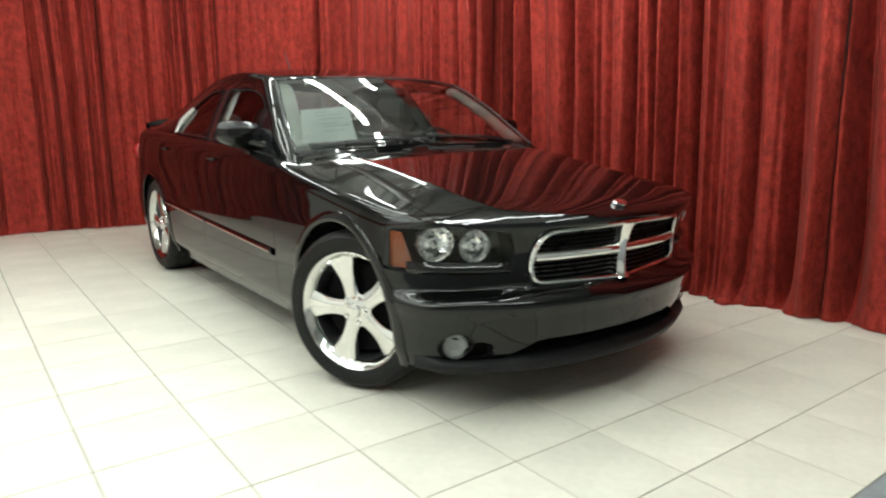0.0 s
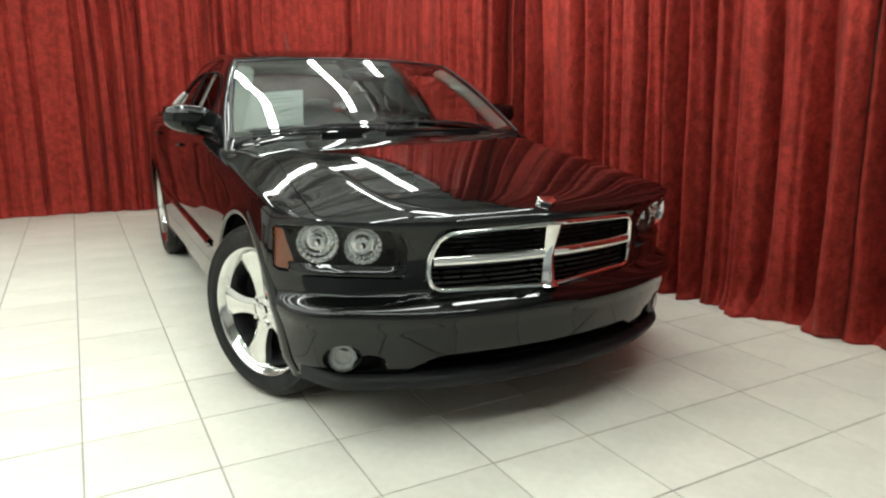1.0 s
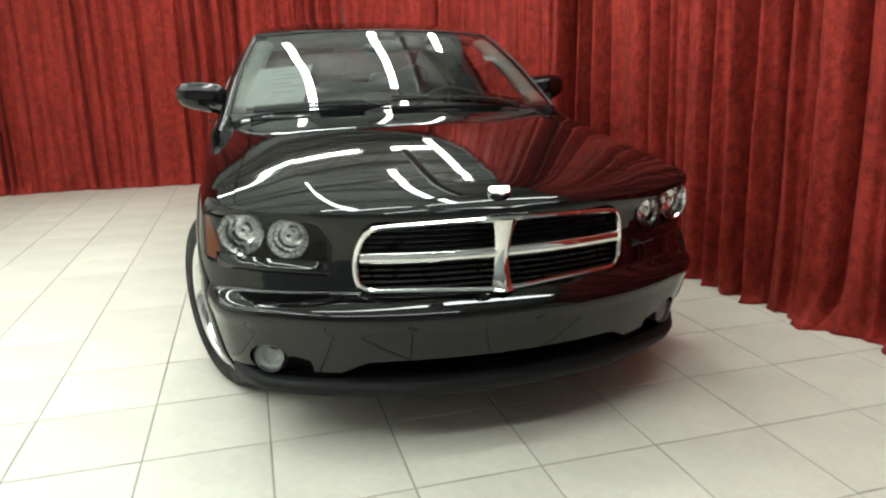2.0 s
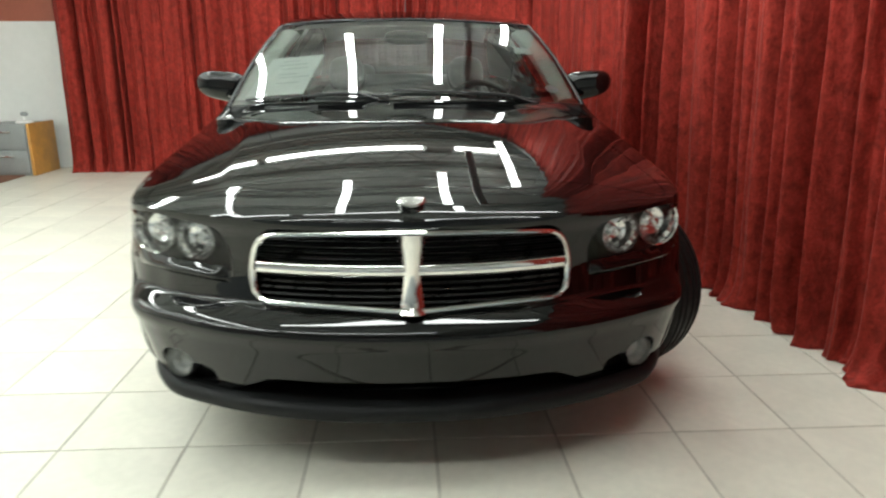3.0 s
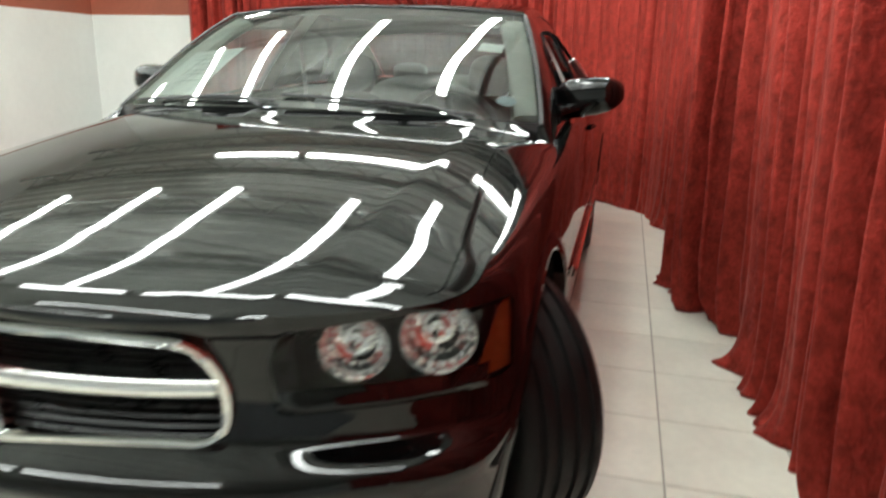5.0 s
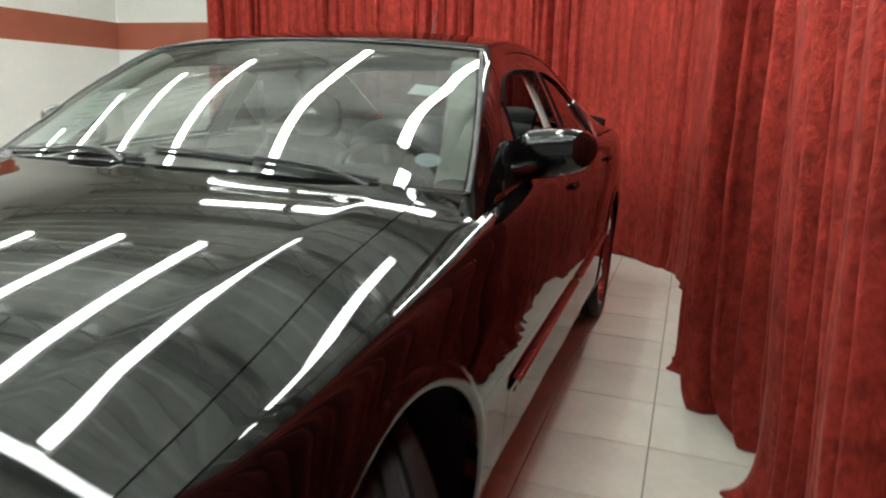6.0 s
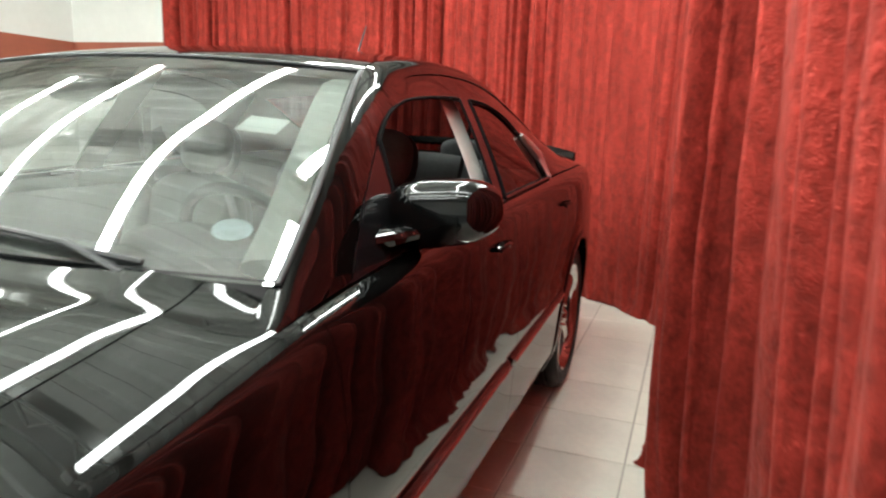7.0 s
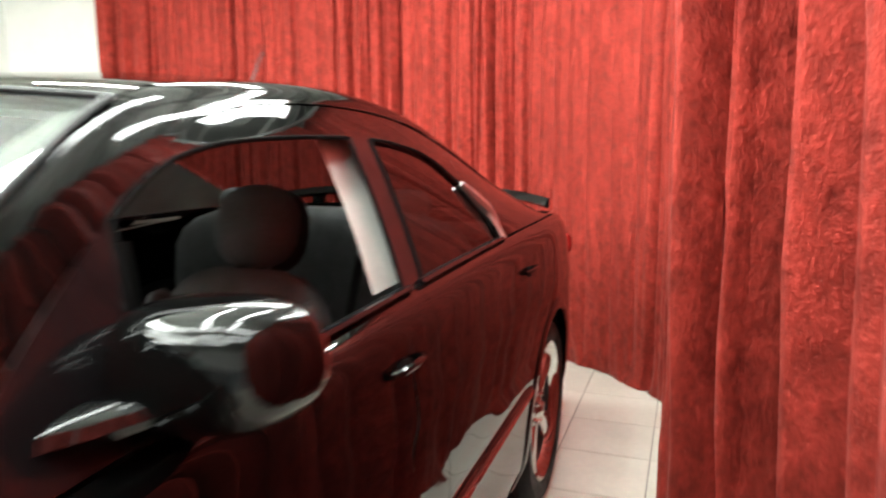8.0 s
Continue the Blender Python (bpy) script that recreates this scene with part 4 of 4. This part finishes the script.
bm = bmesh.new()
shield = round_outline([(-0.042, 0.022), (0.042, 0.022), (0.040, -0.012), (0.0, -0.032), (-0.040, -0.012)], 0.012, 4)
t = Matrix.Translation((0, -2.334, nose_top(0, -2.334).z - 0.001)) @ Euler((radians(29), 0, 0)).to_matrix().to_4x4() @ Matrix.Scale(0.86, 4)
rim0 = [bm.verts.new(t @ Vector((x, y, -0.012))) for x, y in shield]
rim1 = [bm.verts.new(t @ Vector((x, y, 0.006))) for x, y in shield]
rim2 = [bm.verts.new(t @ Vector((x * 0.86, y * 0.86, 0.010))) for x, y in shield]
for a, b in ((rim0, rim1), (rim1, rim2)):
    for k in range(len(a)):
        bm.faces.new((a[k], a[(k + 1) % len(a)], b[(k + 1) % len(a)], b[k]))
bm.faces.new(rim2)
bmesh.ops.recalc_face_normals(bm, faces=bm.faces)
part("badge", bm, M_CHROME, car, "plain chrome shield badge")

# lower intake, chin lip
recess(INTAKE, 0.07, "intake_cavity", M_DARK, bumper)


CHIN_X, CHIN_Y = CONTOURS[6]
chin_run = np.concatenate([[0], np.cumsum(np.hypot(np.diff(CHIN_X), np.diff(CHIN_Y)))])
CHIN_END = float(np.interp(-2.03, CHIN_Y, chin_run))


def chin(u, v):
    d = (2 * u - 1) * CHIN_END
    x, y = float(np.interp(abs(d), chin_run, CHIN_X)), float(np.interp(abs(d), chin_run, CHIN_Y))
    o, z = ((-0.10, 0.250), (0.004, 0.253), (0.024, 0.243), (0.030, 0.226), (0.018, 0.202), (-0.06, 0.196))[round(v * 5)]
    n = Vector((0.25 + 0.75 * step(0.5, 0.9, x), -1, 0)).normalized() if x > 0.3 else Vector((x * 0.4, -1, 0)).normalized()
    fade = 1 - 0.8 * step(0.85, 1.0, abs(2 * u - 1))
    p = Vector((x, y, z + 0.02 * step(0.8, 1.0, abs(2 * u - 1)))) + n * o * fade
    return Vector((math.copysign(p.x, d), p.y, p.z))


part("chin_lip", grid(chin, 50, 5), M_LIP, bumper, "matt black plastic chin lip", sharp=50)
for side in (1, -1):
    flip_poly = lambda poly: [(side * x, z) for x, z in poly]
    # fog lamp
    fog = recess(flip_poly(FOG), 0.05, "fog_light", M_TRIM, car)
    tagged(fog, "round clear fog light in a black surround")
    c = on_nose(side * 0.724, 0.316, -0.010)
    d = Vector((side * 0.5, -1, 0)).normalized()
    mm = Matrix.Translation(c) @ d.to_track_quat("X", "Z").to_matrix().to_4x4()
    part("reflector", lathe([(0.052, 0.0), (0.047, -0.010), (0.034, -0.016), (0.026, -0.030), (0.0, -0.034)], 13, m=mm), M_FROST, fog, "silver fog light bowl", sharp=2)
    part("lens", lathe([(0.050, 0.0), (0.046, 0.010), (0.032, 0.017), (0.016, 0.020), (0.001, 0.021)], 28, m=mm), M_LENS, fog, "clear domed fog light lens")
    # a dark slot beside it
    recess(flip_poly(SLOT), 0.045, "slot", M_DARK, fog)
    # headlight
    lamp = recess(flip_poly(LAMP), 0.085, "headlight", M_HOUSING, car)
    tagged(lamp, "headlight with two round chrome lamps in a black housing")
    for x, y, z, r in ((0.775, -2.085, 0.722, 0.066), (0.636, -2.150, 0.706, 0.060)):
        d = Vector((side * 0.28, -1, 0.02)).normalized()
        mm = Matrix.Translation((side * x, y, z)) @ d.to_track_quat("X", "Z").to_matrix().to_4x4()
        bowl = part("lamp_bowl", lathe([(r * 0.2, -0.034), (r * 0.40, -0.031), (r * 0.64, -0.023), (r * 0.86, -0.010), (r * 0.97, 0.004), (r * 1.03, 0.010), (r * 1.04, -0.02)], 20, m=mm), M_REFL, lamp, "faceted chrome lamp bowl", sharp=2)
        part("bulb_cap", lathe([(r * 0.26, -0.05), (r * 0.26, -0.012), (r * 0.18, -0.004), (0.001, 0.0)], 20, m=mm), M_CHROME, bowl)
        part("bezel", lathe([(r * 1.03, 0.008), (r * 1.09, 0.012), (r * 1.12, 0.0), (r * 1.12, -0.04)], 32, m=mm), M_CHROME, bowl)
    # the painted shelf that the lamps look out over

    def shelf(u, v, side=side):
        z, out = ((0.644, -0.001), (0.632, 0.011), (0.621, 0.021), (0.613, 0.0245), (0.604, 0.019), (0.594, -0.001))[round(v * 5)]
        fade = min(1, 9 * u, 5 * (1 - u))
        return on_nose(side * mix(0.525, 0.862, u), z + 0.008 * u, out * fade)
    part("lamp_shelf", grid(shelf, 24, 5, flip=side < 0), M_PAINT, bumper, sharp=60)
    amber = round_outline([(0.838, 0.622), (0.894, 0.628), (0.886, 0.764), (0.872, 0.766)], 0.006, 4)
    bm = bmesh.new()
    a = [bm.verts.new(on_nose(side * x, z, -0.003)) for x, z in amber]
    b = [bm.verts.new(on_nose(side * x, z, -0.03)) for x, z in amber]
    bm.faces.new(a)
    for k in range(len(a)):
        bm.faces.new((a[k], a[(k + 1) % len(a)], b[(k + 1) % len(a)], b[k]))
    bmesh.ops.recalc_face_normals(bm, faces=bm.faces)
    part("side_marker", bm, M_AMBER, lamp, "orange side marker lens")

    def cover(u, v):
        z = mix(0.604, 0.792, v)
        # width of the outline at this height
        cross = []
        for (x0, z0), (x1, z1) in zip(LAMP, LAMP[1:] + LAMP[:1]):
            if (z0 - z) * (z1 - z) <= 0 and z0 != z1:
                cross.append(x0 + (x1 - x0) * (z - z0) / (z1 - z0))
        if len(cross) < 2:
            cross = [0.72, 0.722]
        return on_nose(side * mix(min(cross), max(cross), u), z, 0.001)
    part("lens", grid(cover, 24, 10, flip=side < 0), M_LENS, lamp, "clear headlight cover")

# ---- sides
for side in (1, -1):
    df, dr = DOORS["front", side], DOORS["rear", side]
    for y0, y1, d in ((-0.90, 0.115, df), (0.145, 1.02, dr)):
        m = part("side_moulding", grid(lambda u, v: Vector((side * (side_x(mix(y0, y1, u), 0.545) + (0.0, 0.010, 0.012, 0.010, 0.0)[round(v * 4)]), mix(y0, y1, u), 0.545 + 0.03 * mix(y0, y1, u) + (-0.021, -0.016, 0.0, 0.016, 0.021)[round(v * 4)])), 30, 4, flip=side < 0), M_PAINT, d)
        part("bright_strip", tube([(side * (side_x(y, 0.56) + 0.013), y, 0.549 + 0.03 * y) for y in np.linspace(y0 + 0.01, y1 - 0.01, 12)], 0.0065, 6), M_CHROME, m, "thin chrome strip")
    for y, z, d in ((0.03, 0.935, df), (1.04, 0.962, dr)):
        x = side_x(y, z)
        h = part("handle", tube([(side * (x + 0.004), y - 0.072, z + 0.008), (side * (x + 0.016), y - 0.05, z + 0.011), (side * (x + 0.020), y, z + 0.013), (side * (x + 0.016), y + 0.05, z + 0.011), (side * (x + 0.002), y + 0.072, z + 0.008)], 0.0085, 8, flat=0.9), M_PAINT, d, "body-coloured pull handle")
        part("handle_cup", blob((side * (x - 0.004), y, z - 0.004), (0.006, 0.046, 0.024), 2.2, 16), M_DARK, h)
    # door mirror
    mm = pose(side * 0.940, -0.500, 1.106, 0, -side * 4, -side * 8)

    def shell(u, v, mm=mm, side=side):
        """Mirror case: a rounded wedge, deepest at its inner end, with a flat top and a full chin."""
        k = math.sin(math.pi * (v - 0.5))
        x = 0.128 * k
        end = max(1 - abs(k) ** 3.6, 0.0) ** 0.45
        taper = 1 - 0.16 * (k + 1) / 2
        a = 2 * math.pi * u
        c, n = math.cos(a), math.sin(a)
        p = 2 / 2.9
        yy = math.copysign(abs(c) ** p, c) * (0.094 if c < 0 else 0.052) * end * taper
        zz = math.copysign(abs(n) ** p, n) * (0.074 if n > 0 else 0.092) * end * (taper if n > 0 else 1 - 0.30 * (k + 1) / 2)
        return mm @ Vector((side * x, yy, zz + 0.006 * k))
    bm = grid(shell, 40, 30, flip=side < 0, wrap=True)
    bmesh.ops.remove_doubles(bm, verts=bm.verts, dist=1e-5)
    mirror = part("door_mirror", bm, M_PAINT, df, "glossy black door mirror", sharp=60)
    part("mirror_glass", blob((0, 0.046, -0.004), (0.104, 0.008, 0.052), 2.8, 20, m=mm), M_CHROME, mirror, "mirror glass")
    part("mirror_foot", tube([(side * 0.80, -0.62, 1.045), (side * 0.84, -0.585, 1.052), (side * 0.88, -0.55, 1.062), (side * 0.92, -0.51, 1.075)], lambda t: 0.058 - 0.020 * t, 12, flat=0.45), M_PAINT, mirror)

# ---- tail
spoil = lambda u, v: Vector((mix(-0.76, 0.76, u), 2.33 + (0.0, -0.045, -0.10, -0.045, 0.0, 0.0)[round(v * 5)] - 0.10 * abs(2 * u - 1) ** 2.5, 1.130 + (0.046, 0.050, 0.014, -0.002, 0.004, 0.046)[round(v * 5)] - 0.05 * abs(2 * u - 1) ** 4 + 0.012))
part("spoiler", grid(spoil, 30, 5), M_PAINT, car)
for side in (1, -1):
    part("spoiler_post", box(side * 0.55 - 0.03, 2.25, 1.09, side * 0.55 + 0.03, 2.31, 1.135, 0.006), M_PAINT, car)
    part("tail_light", blob((side * 0.70, 2.39, 0.90), (0.15, 0.075, 0.075), 3.0, 20), M_RED_LENS, car, "red tail light")
part("antenna", tube([(0, 0.84, 1.478), (0, 0.86, 1.515), (0.0, 0.97, 1.69)], lambda t: 0.010 - 0.0075 * t, 8), M_TRIM, car, "short black whip antenna")

# ---- wheels
def wheel(x, y, turn):
    """Chrome five-spoke wheel in a road tyre; outside faces away from the car."""
    w = part("wheel", lathe([(0.21, -0.09), (0.215, 0.0), (0.20, 0.02), (0.0, 0.02)], 32), M_DARK, car, "chrome five-spoke wheel with black tyre")
    out = 1 if x > 0 else -1
    w.matrix_basis = pose(x, y, HUB, 0, 0, turn) @ (Matrix() if out > 0 else pose(0, 0, 0, 0, 0, 180))
    R, W = 0.358, 0.118
    prof = [(0.262, -W + 0.012), (0.285, -W), (0.315, -W - 0.004), (0.340, -W + 0.006), (0.352, -W + 0.020)]
    for g in (-0.066, -0.024, 0.024, 0.066):
        prof += [(R, g - 0.010), (R - 0.009, g - 0.005), (R - 0.009, g + 0.005), (R, g + 0.010)]
    prof += [(0.352, W - 0.020), (0.340, W - 0.006), (0.330, W + 0.003), (0.326, W + 0.001), (0.305, W + 0.003), (0.285, W), (0.265, W - 0.012), (0.252, W - 0.03)]
    part("tyre", lathe(prof, 72), M_RUBBER, w, "black road tyre", sharp=40)
    part("barrel", lathe([(0.235, -0.09), (0.222, -0.01), (0.226, W - 0.062), (0.232, W - 0.040)], 48), M_TRIM, w, "dark inside of the wheel")
    part("rim", lathe([(0.230, W - 0.052), (0.233, W - 0.038), (0.246, W - 0.024), (0.256, W - 0.008), (0.266, W - 0.002), (0.269, W - 0.012), (0.262, W - 0.02)], 64), M_RIM, w, "chrome rim", sharp=45)
    for k in range(5):
        a = 2 * math.pi * k / 5 + math.pi

        def spoke(u, v, a=a):
            r = mix(0.045, 0.243, u)
            half = 0.046 - 0.008 * math.sin(math.pi * min(u * 1.2, 1)) + 0.034 * u ** 3
            t = (-1, -0.86, -0.4, 0, 0.4, 0.86, 1)[round(v * 6)]
            h = (-0.030, -0.004, 0.004, 0.005, 0.004, -0.004, -0.030)[round(v * 6)]
            ax = 0.080 + 0.008 * u * u + h
            y, z = r, t * half
            return Vector((ax, y * math.cos(a) - z * math.sin(a), y * math.sin(a) + z * math.cos(a)))
        part("spoke", grid(spoke, 10, 6, flip=True), M_RIM, w, "broad chrome spoke", sharp=50)
    hub = part("hub_cap", lathe([(0.082, 0.045), (0.078, 0.076), (0.052, 0.088), (0.034, 0.092), (0.030, 0.100), (0.018, 0.104), (0.001, 0.105)], 28), M_RIM, w, "chrome hub cap")
    for k in range(5):
        a = 2 * math.pi * (k + 0.5) / 5 + math.pi
        part("lug_nut", lathe([(0.012, 0.060), (0.011, 0.092), (0.006, 0.097), (0.001, 0.098)], 8, m=Matrix.Translation((0, 0.056 * math.cos(a), 0.056 * math.sin(a)))), M_CHROME, w)
    part("brake_disc", lathe([(0.165, -0.02), (0.165, 0.0), (0.07, 0.0)], 36), M_STEEL, w, "grey steel brake disc")
    return w


wheel(0.785, FRONT_AXLE, 41)
wheel(-0.785, FRONT_AXLE, 25)
wheel(0.80, REAR_AXLE, 0)
wheel(-0.80, REAR_AXLE, 0)

# ---- cabin
bm = box(-0.78, -1.13, 0.236, 0.78, 1.95, 0.26)
part("cabin_floor", bm, M_CARPET, car, "dark carpet")
dash_top = lambda u, v: Vector((mix(-0.78, 0.78, u), mix(-1.03 + 0.14 * abs(2 * u - 1) ** 2, -0.56, v), 1.005 - 0.02 * v - 0.10 * step(0.75, 1.0, v)))
bm = grid(dash_top, 24, 10)
dash = part("dashboard", bm, M_CABIN, car, "dark grey dashboard")
part("dash_face", grid(lambda u, v: Vector((mix(-0.80, 0.80, u), mix(-0.56, -0.68, v), mix(0.885, 0.50, v))), 12, 4), M_CABIN, dash)
part("instrument_hood", blob((0.38, -0.62, 0.985), (0.19, 0.10, 0.055), 2.4, 20), M_CABIN, dash)
wheel_m = Matrix.Translation((0.38, -0.42, 0.95)) @ Euler((radians(-62), 0, 0)).to_matrix().to_4x4()
steer = part("steering_wheel", tube([wheel_m @ Vector((0.185 * math.cos(a), 0.185 * math.sin(a), 0)) for a in np.linspace(0, 2 * math.pi, 32, endpoint=False)], 0.016, 8, closed=True, ref=wheel_m.col[2].xyz), M_CABIN, car, "dark grey steering wheel")
part("hub", blob((0, 0, 0), (0.075, 0.06, 0.03), 2.6, 16, m=wheel_m @ Matrix.Translation((0, 0, -0.02))), M_CABIN, steer)
for a in (10, 170, 270):
    d = Vector((math.cos(radians(a)), math.sin(radians(a)), 0))
    part("wheel_spoke", tube([wheel_m @ (d * 0.05 + Vector((0, 0, -0.015))), wheel_m @ (d * 0.18)], 0.013, 6, flat=0.6), M_STEEL, steer)


def seat(x):
    s = part("front_seat", blob((x, -0.09, 0.48), (0.26, 0.28, 0.10), 3.5, 24), M_SEAT, car, "grey leather front seat with headrest")
    t = Matrix.Translation((x, 0.17, 0.475)) @ Euler((radians(-16), 0, 0)).to_matrix().to_4x4()
    part("backrest", blob((0, 0, 0.27), (0.255, 0.075, 0.33), 3.2, 28, m=t), M_SEAT, s)
    part("headrest", blob((0, 0.0, 0.705), (0.112, 0.058, 0.105), 2.6, 24, m=t), M_SEAT, s, "rounded grey headrest")
    part("headrest_back", blob((0, 0.042, 0.700), (0.119, 0.046, 0.112), 2.6, 20, m=t), M_CABIN, s, "black back of the headrest")
    for k in (-0.05, 0.05):
        part("headrest_rod", tube([t @ Vector((k, 0, 0.58)), t @ Vector((k, 0, 0.66))], 0.007, 6), M_STEEL, s)
    for k in (-1, 1):
        part("bolster", blob((k * 0.215, -0.055, 0.27), (0.05, 0.06, 0.26), 2.5, 16, m=t), M_SEAT, s)


seat(0.38)
seat(-0.38)
bench = part("rear_seat", blob((0, 0.98, 0.50), (0.68, 0.26, 0.12), 3.5, 24), M_SEAT, car, "grey leather rear bench")
part("backrest", blob((0, 1.30, 0.82), (0.68, 0.11, 0.32), 3.5, 24), M_SEAT, bench)
for x in (-0.36, 0.36):
    part("headrest", blob((x, 1.34, 1.15), (0.12, 0.05, 0.06), 2.8, 18), M_SEAT, bench)
part("parcel_shelf", box(-0.66, 1.36, 1.02, 0.66, 1.85, 1.045, 0.004), M_CABIN, car)
part("headliner", grid(lambda u, v: roof(mix(0.03, 0.97, u), mix(0.02, 0.98, v)) - Vector((0, 0, 0.035)), 16, 16, flip=True), M_LINER, car, "pale grey cloth headliner")
part("rear_view_mirror", blob((0.0, -0.56, 1.335), (0.11, 0.02, 0.035), 3.0, 16), M_CABIN, car)
for side in (1, -1):
    part("door_card", grid(lambda u, v: Vector((side * (0.80 - 0.05 * math.sin(math.pi * v)), mix(-0.92, 1.15, u), mix(0.26, 0.985, v))), 12, 6), M_CABIN, DOORS["front", side])
    part("pillar_trim", flank_patch(0.125, 0.26, zero, one, 6, 10, -0.045, side, LEAN * 1.1, LEAN * 1.1), M_PALE, car, "pale pillar trim")
    part("belt_strap", grid(lambda u, v: Vector((side * mix(0.70, 0.60, u), 0.255 + 0.02 * u + LEAN * (1 - u) + 0.045 * v, mix(1.30, 0.62, u))), 10, 1), M_CABIN, car)
    part("rear_pillar_trim", flank_patch(1.0, 1.75, zero, one, 10, 6, -0.04, side), M_PALE, car, "pale pillar trim")
    part("windshield_pillar_trim", tube([(side * p.x, p.y, p.z) for p in (rail(y, 0.072) - Vector((0, 0, 0.026)) for y in np.linspace(-0.88, -0.36, 12))], 0.056, 12, flat=0.5), M_PALE, car, "pale pillar trim")


# ---------------------------------------------------------------- floor tiles, last
def tile_bm(bm, x, y, z=0.0):
    h = TILE / 2 - 0.0022
    a = [bm.verts.new((x + sx * h, y + sy * h, z - 0.006)) for sx, sy in ((-1, -1), (1, -1), (1, 1), (-1, 1))]
    b = [bm.verts.new((x + sx * (h - 0.0015), y + sy * (h - 0.0015), z)) for sx, sy in ((-1, -1), (1, -1), (1, 1), (-1, 1))]
    for k in range(4):
        bm.faces.new((a[k], a[(k + 1) % 4], b[(k + 1) % 4], b[k]))
    bm.faces.new(b)
    return bm


tile_mesh = mesh_of(tile_bm(bmesh.new(), 0, 0), "floor_tile", M_TILE, 20)
far = bmesh.new()
tile_rng = random.Random(5)
for i in range(-14, 6):
    for j in range(-3, 17):
        x, y = TX + (i + 0.5) * TILE, TY + (j + 0.5) * TILE
        if y > NORTH or x > EAST:
            continue
        if -3.2 < x < 2.0 and y < 4.3:
            ob = new("floor_tile", tile_mesh)
            ob.parent = floor
            ob.location = (x, y, tile_rng.uniform(-0.0006, 0.0004))
        else:
            tile_bm(far, x, y)
far_tiles = part("far_tiles", far, M_TILE, floor, sharp=20)
tagged(far_tiles, kind="stuff")
